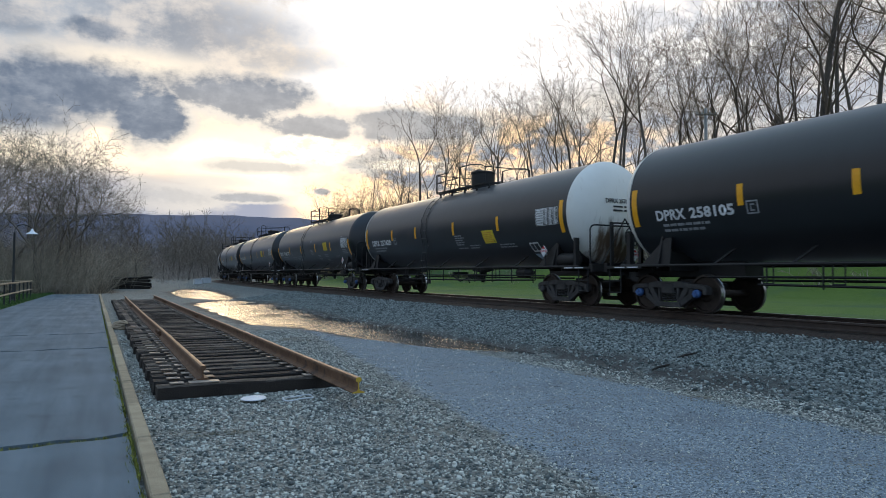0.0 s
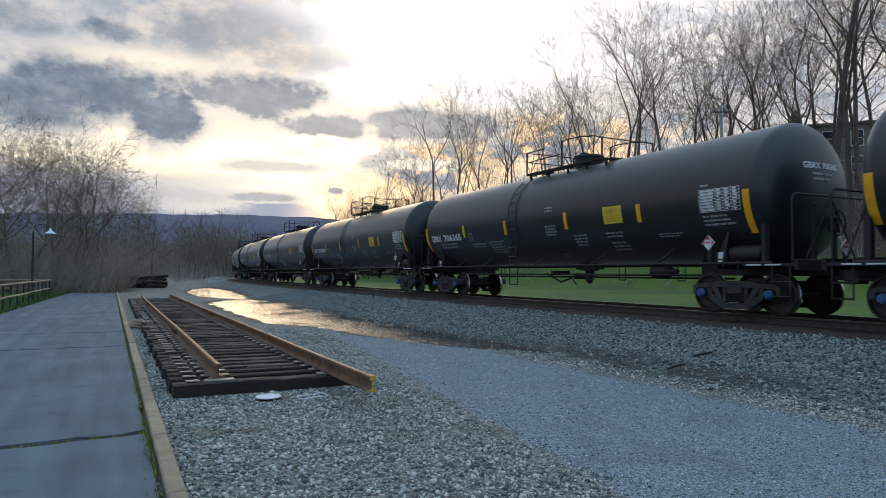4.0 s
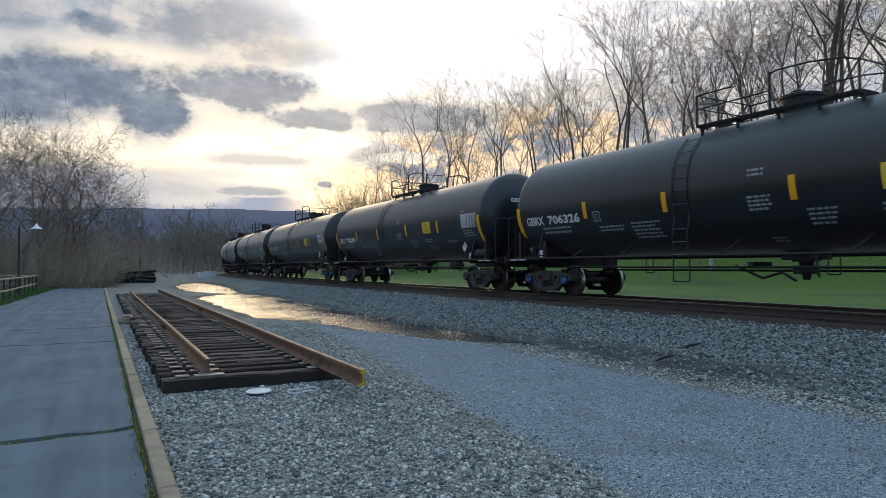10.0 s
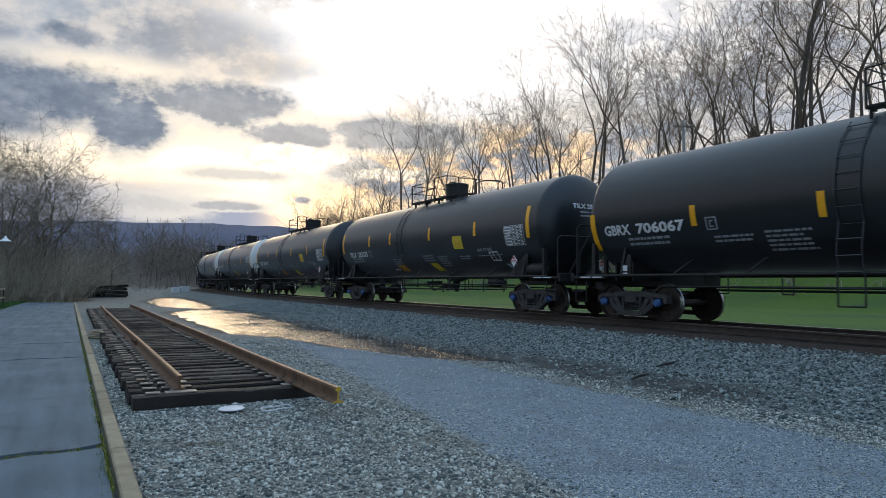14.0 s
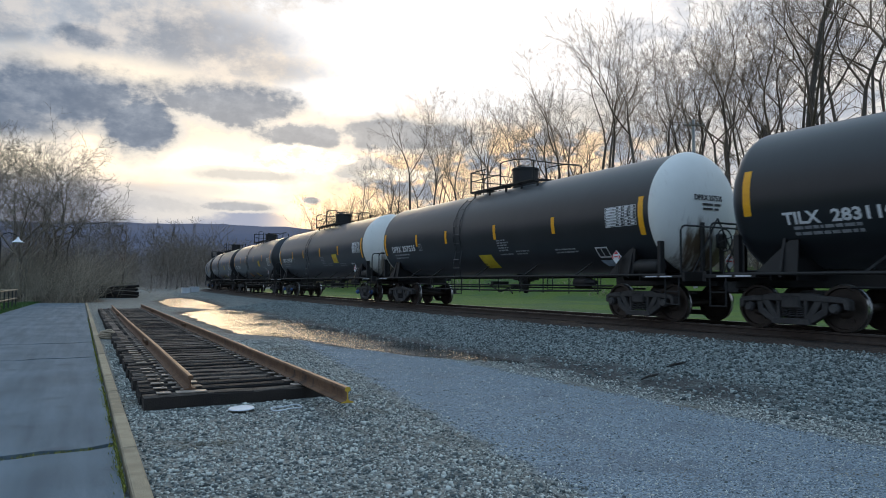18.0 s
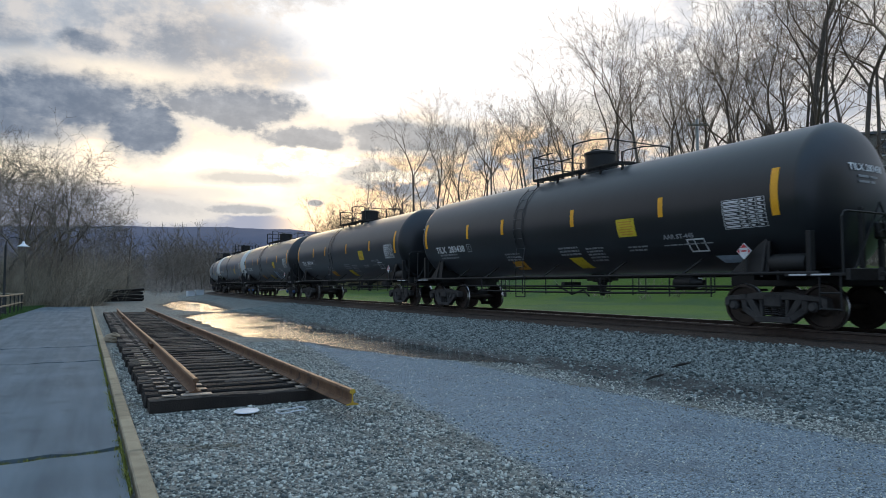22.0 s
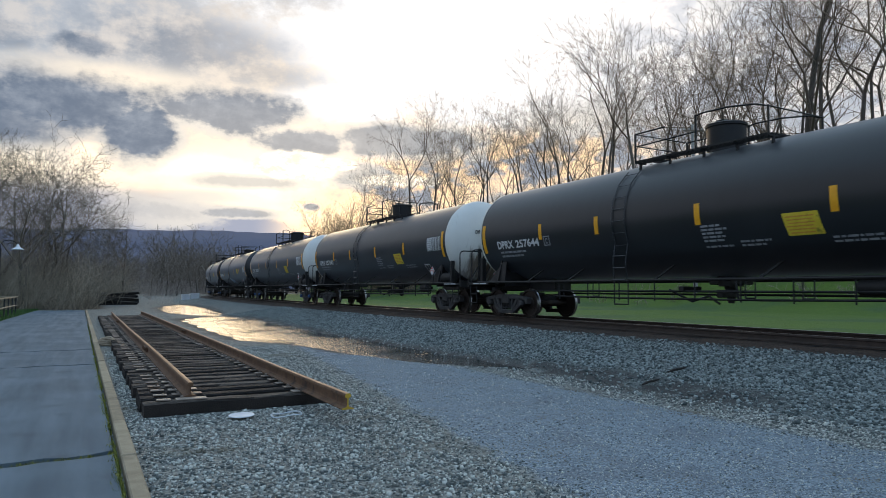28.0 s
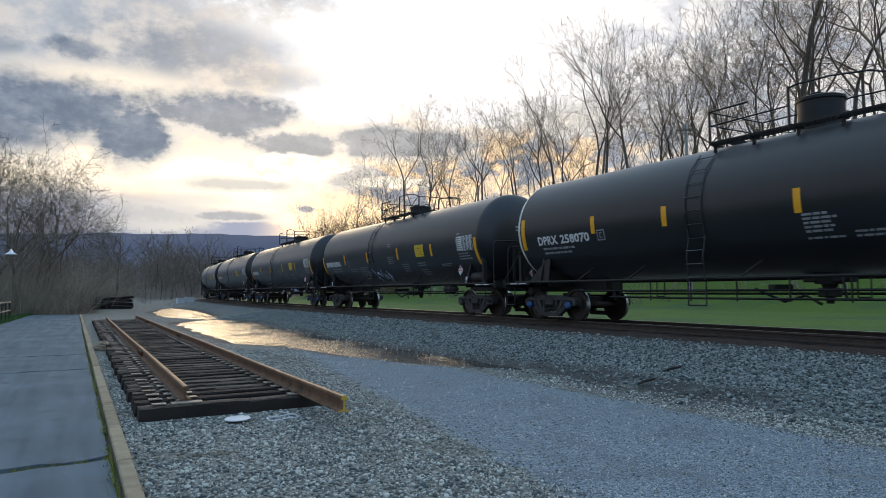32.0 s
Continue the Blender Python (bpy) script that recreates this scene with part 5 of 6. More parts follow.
# the train, front to back: kind, front end, back end, lettering, spray-painted tag
TRAIN = [("dprx", "white", "white", "DPRX 258105", ""), ("dprx", "white", "white", "DPRX 257620", ""), ("gbrx", "black", "black", "GBRX 706610", ""), ("gbrx", "black", "black", "GBRX 706365", ""),
         ("gbrx", "black", "black", "GBRX 706248", ""), ("gbrx", "black", "black", "GBRX 706560", "tag"), ("gbrx", "black", "black", "GBRX 706326", ""), ("gbrx", "black", "black", "GBRX 706289", ""),
         ("gbrx", "black", "black", "GBRX 706067", ""), ("tilx", "black", "black", "TILX 283375", ""), ("tilx", "black", "black", "TILX 283110", ""), ("dprx", "white", "white", "DPRX 257535", ""),
         ("dprx", "white", "white", "DPRX 257529", ""), ("tilx", "black", "black", "TILX 283438", ""), ("tilx", "black", "black", "TILX 283314", ""), ("tilx", "black", "black", "TILX 283383", "tag"),
         ("dprx", "white", "white", "DPRX 257644", "scrawl"), ("dprx", "white", "white", "DPRX 257681", ""), ("dprx", "white", "white", "DPRX 258070", ""), ("gbrx", "black", "black", "", "tag"),
         ("gbrx", "black", "black", "", ""), ("gbrx", "black", "black", "", ""), ("gbrx", "black", "black", "", ""), ("gbrx", "black", "black", "", ""), ("gbrx", "black", "black", "", ""), ("gbrx", "black", "black", "", "")]


def low_panel(car):
    """The car whose yellow panel hangs low and askew beside the ladder."""
    for o in list(car.children):
        if o.name.split(".")[0] == "warning_panel":
            for c in list(o.children):
                bpy.data.objects.remove(c)
            bpy.data.objects.remove(o)
    bm = bmesh.new()
    side_patch(bm, -0.25, 0.52, 1.44, 1.88, skew=0.03)
    part("warning_panel", bm, M["panel"], car, "yellow stencilled panel hung low")


def letter_car(car, kind, body, tag, seed):
    x0, x1, z0, z1 = {"gbrx": (-7.48, -4.98, 2.14, 2.40), "dprx": (-6.95, -4.78, 2.20, 2.45), "tilx": (-6.88, -4.80, 2.09, 2.33)}[kind]
    if body:
        late = 0.08 if body.endswith("644") else 0.0
        mark, number = body.split()
        cut_a, cut_b = {"gbrx": (0.345, 0.425), "dprx": (0.40, 0.455), "tilx": (0.36, 0.455)}[kind]
        part("reporting_mark", side_text(mark, x0 + late, x0 + late + (x1 - x0) * cut_a, z0, z1), M["letters"], car, "white stencilled reporting mark")
        part("car_number", side_text(number, x0 + late + (x1 - x0) * cut_b, x1 + late, z0, z1), M["letters"], car, "white stencilled car number")
        part("end_number", head_text(body, -0.55, 0.62, 3.15, 3.30) if kind != "dprx" else head_text(body, -0.55, 0.42, 2.96, 3.10), M["ink"] if kind == "dprx" else M["letters"], car)
    else:
        bm = bmesh.new()
        side_lines(bm, x0, x1, z1, 1, 0.24, 0.3, seed)
        part("car_number", bm, M["letters"], car)
    bm = bmesh.new()
    for k in range(2):
        zz = (3.02 if kind != "dprx" else 2.84) - 0.11 * k
        pts = [(-0.30, 0.05), (0.10, 0.36 - 0.1 * k)]
        for a, b in pts:
            bm.faces.new([bm.verts.new(head_point(yy, z)) for yy, z in ((a, zz), (b, zz), (b, zz + 0.05), (a, zz + 0.05))])
    tagged(part("end_lines", bm, M["ink"] if kind == "dprx" else M["faint"], car), kind="stuff")
    rnd = random.Random(seed)
    if tag == "tag":
        bm = bmesh.new()
        base = -1.75 if kind == "gbrx" else 2.55
        for k in range(7):
            x = base + 0.24 * k
            pts = [side_point(x + rnd.uniform(-0.1, 0.3), 1.55 + rnd.uniform(-0.18, 0.38) - 0.05 * k * 0.3, 0.016) for _ in range(5)]
            tube(bm, pts, 0.018, 4)
        part("spray_tag", bm, M["blue_tag"], car, "pale blue spray-painted tag")
    if tag == "scrawl":
        for body2, a, b, c, d in (("Stay", -1.28, -0.50, 2.62, 2.98), ("Trippy", -1.02, -0.12, 2.26, 2.56)):
            part("scrawl", head_text(body2, a, b, c, d), M["ink"], car, "black handwritten scrawl")


        bm = bmesh.new()
        for a0, a1, z0, z1 in ((-0.86, -0.50, 3.12, 3.22), (-0.80, -0.56, 3.22, 3.28), (-0.86, -0.80, 3.02, 3.12), (-0.55, -0.50, 3.02, 3.12), (-0.72, -0.64, 2.92, 3.12)):
            bm.faces.new([bm.verts.new(head_point(y, z)) for y, z in ((a0, z0), (a1, z0), (a1, z1), (a0, z1))])
        part("doodle", bm, M["ink"], car)


CARS = []


def make_train():
    masters = {}
    for i, (kind, front, back, body, tag) in enumerate(TRAIN):
        key = (kind, front, back, kind == "gbrx" and i % 2 == 0 or i % 3 == 0)
        if key not in masters:
            masters[key] = make_car(*key)
            car = masters[key]
        else:
            car = None
        CARS.append((key, car))
    # copy before lettering, so that each car carries its own number
    ready = []
    for key, car in CARS:
        ready.append(car if car is not None else copy_thing(masters[key], pose(0, 0, 0)))
    for i, ((kind, front, back, body, tag), car) in enumerate(zip(TRAIN, ready)):
        letter_car(car, kind, body, tag, i)
        if i == 11:
            low_panel(car)
    return ready


CARS = make_train()


def train_place(n, t):
    """How far along the line the middle of car n is at t seconds."""
    return 4.534 - 10.4548 * t + 0.013722 * t * t + CAR_PITCH * n


def car_pose(n, t):
    s = train_place(n, t)
    x1, y1, _ = on_track(s - TRUCK_X)
    x2, y2, _ = on_track(s + TRUCK_X)
    return pose((x1 + x2) / 2, (y1 + y2) / 2, RAIL_Z, 0, 0, math.degrees(math.atan2(y1 - y2, x1 - x2)))


# ---- bare trees ----
def grow(rnd, out, p, d, length, radius, level, spec):
    """One limb, its side shoots and the two or three that it forks into, as rows of (points, radii, level)."""
    last = spec["depth"]
    n = 6 if level == 0 else (4 if level < 3 else (3 if level < last - 1 else 2))
    pts, rad = [p.copy()], [radius]
    q, e = p.copy(), d.normalized()
    bend = spec["bend"] * (0.45 if level == 0 else (1.0 if level < 3 else 1.7))
    end = radius * (0.68 if level < last else 0.4)
    for i in range(n):
        e = (e + Vector((rnd.gauss(0, bend), rnd.gauss(0, bend), rnd.gauss(0, bend * 0.7) + (spec["lift"] if level < 3 else spec["lift"] * 0.4)))).normalized()
        q = q + e * (length / n)
        pts.append(q.copy())
        rad.append(max(spec["least"] * 0.6, radius + (end - radius) * (i + 1) / n))
    out.append((pts, rad, level))
    if level >= last:
        return
    turn = rnd.uniform(0, 6.283)
    arms = 3 if rnd.random() < spec["three"] else 2
    for k in range(arms):
        a = e.cross(Vector((math.cos(turn + k * 6.283 / arms), math.sin(turn + k * 6.283 / arms), 0.3))).normalized()
        ang = radians(rnd.uniform(*spec["main"]) if k == 0 else rnd.uniform(*spec["fork"]))
        grow(rnd, out, q, e * math.cos(ang) + a * math.sin(ang), length * rnd.uniform(*spec["short"]) * (spec["crown"] if level == 0 else 1.0), max(spec["least"], end * (0.86 if k == 0 else rnd.uniform(0.55, 0.78))), level + 1, spec)
    for k in range(spec["shoots"][min(level, len(spec["shoots"]) - 1)]):
        f = rnd.uniform(spec["bare"] if level == 0 else 0.15, 0.97)
        i = min(n - 1, int(f * n))
        a = pts[i].lerp(pts[i + 1], f * n - i)
        along = (pts[i + 1] - pts[i]).normalized()
        side = along.cross(Vector((rnd.uniform(-1, 1), rnd.uniform(-1, 1), rnd.uniform(-1, 1)))).normalized()
        ang = radians(rnd.uniform(32, 68))
        deeper = max(level + 2, last - 3) if level < 2 else min(last, max(level + 2, last - 1))
        grow(rnd, out, a, along * math.cos(ang) + side * math.sin(ang), length * rnd.uniform(0.30, 0.55) * (0.55 if level == 0 else 1.0), max(spec["least"], rad[i] * rnd.uniform(0.22, 0.42)), deeper, spec)


def limbs_mesh(name, limbs, mat, least_level, most_level, sides):
    co, fa = [], []
    for pts, rad, level in limbs:
        if not least_level <= level <= most_level:
            continue
        k = sides[level]
        base = len(co)
        for i, p in enumerate(pts):
            d = (pts[min(i + 1, len(pts) - 1)] - pts[max(i - 1, 0)]).normalized()
            a = d.cross(Vector((0.31, 0.93, 0.2))).normalized()
            b = d.cross(a)
            for j in range(k):
                t = 2 * math.pi * j / k
                co.append(tuple(p + (a * math.cos(t) + b * math.sin(t)) * rad[i]))
        for i in range(len(pts) - 1):
            for j in range(k):
                fa.append((base + i * k + j, base + i * k + (j + 1) % k, base + (i + 1) * k + (j + 1) % k, base + (i + 1) * k + j))
    me = bpy.data.meshes.new(name)
    me.from_pydata(co, [], fa)
    me.materials.append(mat)
    me.polygons.foreach_set("use_smooth", [True] * len(me.polygons))
    return me


FOREST = dict(stem=0.46, depth=7, bend=0.10, lift=0.045, three=0.22, main=(6, 18), fork=(22, 44), short=(0.62, 0.84), crown=0.48, shoots=[4, 3, 3, 3, 2, 1, 0], bare=0.45, least=0.0080)
FORKED = dict(FOREST, stem=0.38, fork=(20, 40), main=(8, 20), short=(0.64, 0.88), crown=0.66, bend=0.085, bare=0.6, shoots=[3, 3, 3, 3, 2, 1, 0])
SPREAD = dict(FOREST, stem=0.36, fork=(30, 58), main=(12, 30), short=(0.64, 0.86), crown=0.95, bend=0.14, lift=0.02, shoots=[3, 3, 2, 2, 2, 1, 0], bare=0.3, least=0.0095)
SCRUB = dict(FOREST, stem=0.34, depth=6, fork=(26, 54), main=(10, 28), crown=0.85, bend=0.13, lift=0.02, shoots=[4, 3, 3, 2, 1, 0], bare=0.2, least=0.0125)
FAR = dict(SCRUB, depth=5, shoots=[7, 4, 3, 3, 1], crown=0.8, fork=(24, 50), least=0.020)
SIDES = [8, 6, 5, 4, 3, 3, 3, 3]


def make_tree(seed, height, radius, spec, stems, label, group, m, bark="bark", twig="twig"):
    """A bare tree: trunk (or several stems) and crown of limbs and twigs."""
    rnd = random.Random(seed)
    limbs = []
    for k in range(stems):
        lean = Vector((rnd.uniform(-1, 1), rnd.uniform(-1, 1), 0)) * (0.06 if stems == 1 else 0.33)
        grow(rnd, limbs, Vector((lean.x * 0.8, lean.y * 0.8, -0.15)), Vector((lean.x, lean.y, 1)), height * spec.get("stem", 0.36) * rnd.uniform(0.85, 1.0), radius * (1 if stems == 1 else 0.65), 0, spec)
    tall = height / max(p.z for pts, rad, level in limbs for p in pts)
    limbs = [([p * tall for p in pts], rad, level) for pts, rad, level in limbs]
    tree = thing("bare_tree", m, label, "tree", group)
    part("trunk", limbs_mesh("trunk", limbs, M[bark], 0, 0, SIDES), None, tree)
    part("crown", limbs_mesh("crown", limbs, M[twig], 1, 7, SIDES), None, tree, "bare limbs and fine twigs")
    return tree


def tree_pose(x, y, turn_deg, size, lean=0.0):
    return pose(x, y, float(ground_z(x, y)) - 0.05, lean, 0, turn_deg) @ Matrix.Scale(size, 4)


def make_bank_trees():
    rnd = random.Random(21)
    masters = []
    away = pose(0, 0, 0)
    for seed in range(4):
        masters.append(make_tree(100 + seed, 17.0, 0.13, FOREST, 1, "tall bare deciduous tree on the wooded bank", "trees on the wooded bank", away))
    for seed in range(3):
        masters.append(make_tree(200 + seed, 17.0, 0.135, FORKED, 1, "tall forked bare tree on the wooded bank", "trees on the wooded bank", away))
    tips = []
    for one in masters:
        crown = next(c for c in one.children if c.name.startswith("crown")).data
        co = np.empty(len(crown.vertices) * 3, np.float32)
        crown.vertices.foreach_get("co", co)
        tips.append(co.reshape(-1, 3).astype(float))
    used = set()
    spots = []
    # how high the wood's outline stands, by direction
    outline_az = [13.0, 17.5, 19.5, 20.3, 23.1, 25.1, 27.9, 29.9, 31.6, 33.7, 35.1, 36.8, 39.6, 42.0, 44.4, 46.3, 47.2, 48.5, 49.7, 51.6, 53, 58, 64, 70]
    outline_el = [4.6, 5.5, 7.4, 9.2, 11.4, 12.1, 12.1, 12.2, 14.0, 15.9, 15.2, 14.9, 16.8, 17.5, 17.4, 18.8, 19.2, 18.5, 19.7, 21.2, 23.5, 26, 27, 27]

    def outline_top(x, y):
        az = math.degrees(math.atan2(x, y))
        return EYE + math.hypot(x, y) * math.tan(radians(float(np.interp(az, outline_az, outline_el))))

    # the largest trees along the bank's edge, then thinner ones behind
    for az, x, kind in ((34.0, 46.0, 4), (33.1, 47.5, 5), (46.6, 47.0, 6), (49.3, 47, 4), (52.5, 46, 5), (54.6, 46.0, 0), (57.6, 45.0, 4), (60.3, 45.0, 1), (62.5, 45, 6), (41.2, 49, 0), (38.6, 48, 1), (43.5, 48, 2), (50.9, 48, 3),
                        (64.5, 45, 2), (67, 46, 4), (36.4, 49, 6), (31.0, 48, 2), (29.0, 49, 3), (27.2, 50, 0), (25.4, 51, 1), (23.8, 52, 4), (22.3, 52, 5), (21.0, 53, 2), (19.8, 53, 3), (18.6, 54, 0), (17.6, 54, 1), (16.6, 55, 2), (15.8, 56, 3), (39.9, 47, 3), (42.4, 50, 0), (45.0, 48, 1), (37.4, 46, 2), (35.3, 50, 3), (30.0, 47, 0), (28.1, 48, 5), (32.2, 52, 1), (26.3, 50, 2), (24.6, 53, 3), (56.3, 47, 1), (51.8, 47, 3), (48.2, 48, 5)):
        y = x / math.tan(radians(az))
        spots.append((x, y, outline_top(x, y) * rnd.uniform(0.96, 1.02), kind))
    y = 36.0
    while y < 185:
        x = rnd.uniform(47, 62)
        spots.append((x, y, 9 + (outline_top(x, y) - 9) * rnd.uniform(0.55, 0.88), rnd.randrange(7)))
        y += rnd.uniform(4.2, 6.6) + 0.014 * y
    # slender trunks in the depth of the wood
    for k in range(22):
        az = 37 + 26 * (k + rnd.random()) / 22
        x = rnd.uniform(50, 62)
        y = x / math.tan(radians(az))
        spots.append((x, y, outline_top(x, y) * rnd.uniform(0.66, 0.9), rnd.randrange(4)))
    for x, y, top, kind in spots:
        if abs(off_track(x, y)) < 7:
            continue
        size = max(0.4, (top - float(ground_z(x, y))) / 17.0)
        way_round, lean = rnd.uniform(0, 360), rnd.uniform(-2.0, 2.0)
        share = math.atan2(top - EYE, math.hypot(x, y)) / math.atan2(outline_top(x, y) - EYE, math.hypot(x, y))
        # keep each crown under the wood's outline, whichever way it spreads
        for _ in range(4):
            m = tree_pose(x, y, way_round, size, lean)
            p = tips[kind] @ np.array(m.to_3x3()).T + np.array(m.translation)
            rise_of = np.degrees(np.arctan2(p[:, 2] - EYE, np.hypot(p[:, 0], p[:, 1])))
            most_of_it = np.interp(np.degrees(np.arctan2(p[:, 0], p[:, 1])), outline_az, outline_el) * share
            size *= 1 - 0.8 * float(np.percentile(rise_of / most_of_it - 1, 99.7))
        m = tree_pose(x, y, way_round, size, lean)
        if kind not in used:
            used.add(kind)
            masters[kind].matrix_basis = m
        else:
            copy_thing(masters[kind], m)


make_bank_trees()


def make_bank_scrub_trees():
    """Low bushy trees that fill the bank's far end, ever lower towards the bend."""
    rnd = random.Random(77)
    label = "low bushy bare tree at the bank's far end"
    masters = [make_tree(400 + k, 8.0, 0.085, SCRUB, 2, label, "low trees at the bank's far end", pose(0, 0, 0)) for k in range(3)]
    for k in range(38):
        az = 18.6 + 11.0 * (k + rnd.random()) / 38
        x = rnd.uniform(46, 60)
        y = x / math.tan(radians(az))
        if off_track(x, y) < 6:
            x += 8
        d = math.hypot(x, y)
        top = EYE + d * math.tan(radians(float(np.interp(az, [19, 20.5, 23, 27, 31], [5.6, 7.2, 8.3, 9.0, 9.2])))) * rnd.uniform(0.55, 0.95)
        size = max(0.35, (top - float(ground_z(x, y))) / 8.0)
        m = tree_pose(x, y, rnd.uniform(0, 360), size, rnd.uniform(-3, 3))
        if k < 3:
            masters[k].matrix_basis = m
        else:
            copy_thing(masters[k % 3], m)


make_bank_scrub_trees()


def make_platform_trees():
    rnd = random.Random(5)
    group = "trees beyond the platform"
    label = "many-stemmed bare tree beyond the platform's end"
    masters = [make_tree(300 + k, 13.0, 0.21, SPREAD, 3, label, group, pose(0, 0, 0), "pale_bark", "pale_twig") for k in range(3)]
    spots = [(-2.9, 64, 16.8, 0), (-6.6, 62, 14.4, 1), (-9.8, 61, 13.8, 2), (-1.0, 67, 9.5, 1), (0.9, 73, 7.0, 2), (-5.0, 70, 13.8, 2), (-8.2, 67, 13.2, 0), (-13.0, 68, 14, 0), (-3.9, 60, 11.0, 1)]
    for i, (x, y, top, kind) in enumerate(spots):
        m = tree_pose(x, y, rnd.uniform(0, 360), top / 13.0)
        if i in (0, 1, 2):
            masters[kind].matrix_basis = m
        else:
            copy_thing(masters[kind], m)
    one = make_tree(330, 9.0, 0.16, FOREST, 1, "single bare tree at the edge of the far woods", group, tree_pose(3.6, 78, 30, 0.95))
    # far woods across the valley
    group = "trees of the far woods"
    far = [make_tree(340 + k, 9.5, 0.14, FAR, 1, "small bare tree of the hazy far woods", group, pose(0, 0, 0), "pale_bark", "pale_twig") for k in range(2)]
    used = set()
    for k in range(132):
        y = rnd.uniform(95, 175) if k < 45 else rnd.uniform(190, 300)
        az = rnd.uniform(-3, 9.6) if k < 45 else rnd.uniform(2.5, 12.5)
        x = y * math.tan(radians(az))
        if abs(off_track(x, y)) < 9:
            continue
        if k >= 120:
            y = rnd.uniform(120, 175)
            x = y * math.tan(radians(rnd.uniform(4.6, 9.4)))
            copy_thing(far[k % 2], tree_pose(x, y, rnd.uniform(0, 360), rnd.uniform(1.3, 2.0) * y / 175))
            continue
        m = tree_pose(x, y, rnd.uniform(0, 360), rnd.uniform(0.75, 1.1) if k < 45 else rnd.uniform(1.2, 1.95))
        if k % 2 not in used:
            used.add(k % 2)
            far[k % 2].matrix_basis = m
        else:
            copy_thing(far[k % 2], m)


make_platform_trees()


def stems_mesh(name, mat, spots, seed, height, per, radius, spread_out=0.75):
    """Thickets: thin arching stems with side twigs, joined."""
    rnd = random.Random(seed)
    limbs = []
    for x, y, h in spots:
        z = float(ground_z(x, y))
        for k in range(per):
            p = Vector((x + rnd.gauss(0, 0.5), y + rnd.gauss(0, 0.5), z - 0.05))
            d = Vector((rnd.gauss(0, spread_out * 0.6), rnd.gauss(0, spread_out * 0.6), 1)).normalized()
            ln = h * rnd.uniform(0.45, 1.15)
            thick = radius * rnd.uniform(0.6, 1.3)
            pts = [p]
            for j in range(4):
                d = (d + Vector((rnd.uniform(-0.35, 0.35), rnd.uniform(-0.35, 0.35), rnd.uniform(-0.26, 0.08)))).normalized()
                pts.append(pts[-1] + d * ln / 4)
            limbs.append((pts, [thick, thick * 0.85, thick * 0.7, thick * 0.5, thick * 0.25], 4))
            for j in range(5):
                f = rnd.uniform(0.8, 3.9)
                a = pts[int(f)].lerp(pts[int(f) + 1], f % 1)
                e = (d * 0.6 + Vector((rnd.uniform(-0.9, 0.9), rnd.uniform(-0.9, 0.9), rnd.uniform(-0.25, 0.8)))).normalized()
                b = a + e * ln * rnd.uniform(0.12, 0.22)
                e = (e + Vector((rnd.uniform(-0.5, 0.5), rnd.uniform(-0.5, 0.5), rnd.uniform(-0.3, 0.4)))).normalized()
                limbs.append(([a, b, b + e * ln * rnd.uniform(0.08, 0.2)], [thick * 0.5, thick * 0.4, thick * 0.2], 5))
    return limbs_mesh(name, limbs, mat, 0, 7, SIDES)


def make_thickets():
    rnd = random.Random(12)
    spots = []
    for k in range(700):
        y = rnd.uniform(55, 84)
        x = rnd.uniform(-13, 1.0) + (y - 55) * 0.12
        if x > 0.3 and y < 70:
            continue
        spots.append((x, y, rnd.uniform(1.8, 6.4)))
    thing("undergrowth", label="dense dry brush behind the platform's end", category="bushes", kind="stuff", data=stems_mesh("undergrowth", M["brush"], spots, 2, 3, 8, 0.015))
    spots = []
    for k in range(800):
        y = rnd.uniform(88, 180)
        x = y * math.tan(radians(rnd.uniform(-5, 10.2)))
        if k > 220:
            y = rnd.uniform(190, 280)
            x = y * math.tan(radians(rnd.uniform(2.5, 12.5)))
        if abs(off_track(x, y)) < 7:
            continue
        spots.append((x, y, rnd.uniform(1.5, 4.2) if k <= 220 else rnd.uniform(3.0, 8.5)))
    thing("far_undergrowth", label="hazy brown scrub across the far ground", category="bushes", kind="stuff", data=stems_mesh("far_undergrowth", M["far_brush"], spots, 3, 3, 9, 0.022))
    spots = []
    for k in range(260):
        y = rnd.uniform(14, 190)
        x = rnd.uniform(39, 56)
        if off_track(x, y) < 9:
            continue
        spots.append((x, y, rnd.uniform(0.8, 2.2)))
    for k in range(260):
        spots.append((rnd.uniform(43, 60), rnd.uniform(14, 75), rnd.uniform(1.0, 3.4)))
    thing("bank_undergrowth", label="brown brush on the wooded bank", category="bushes", kind="stuff", data=stems_mesh("bank_undergrowth", M["brush"], spots, 4, 3, 9, 0.02))
    spots = []
    for k in range(420):
        az = rnd.uniform(17.2, 26.0)
        x = rnd.uniform(41, 58)
        y = x / math.tan(radians(az))
        if off_track(x, y) < 6:
            continue
        low = float(ground_z(x, y))
        top = EYE + math.hypot(x, y) * math.tan(radians(float(np.interp(az, [17.2, 19, 21, 26], [4.8, 6.2, 7.2, 7.2])))) * rnd.uniform(0.55, 1.0)
        spots.append((x, y, min(14.0, max(2.0, top - low))))
    thing("bank_scrub", label="tangled brown scrub below the bank's far trees", category="bushes", kind="stuff", data=stems_mesh("bank_scrub", M["twig"], spots, 7, 3, 10, 0.038, 0.6))


make_thickets()


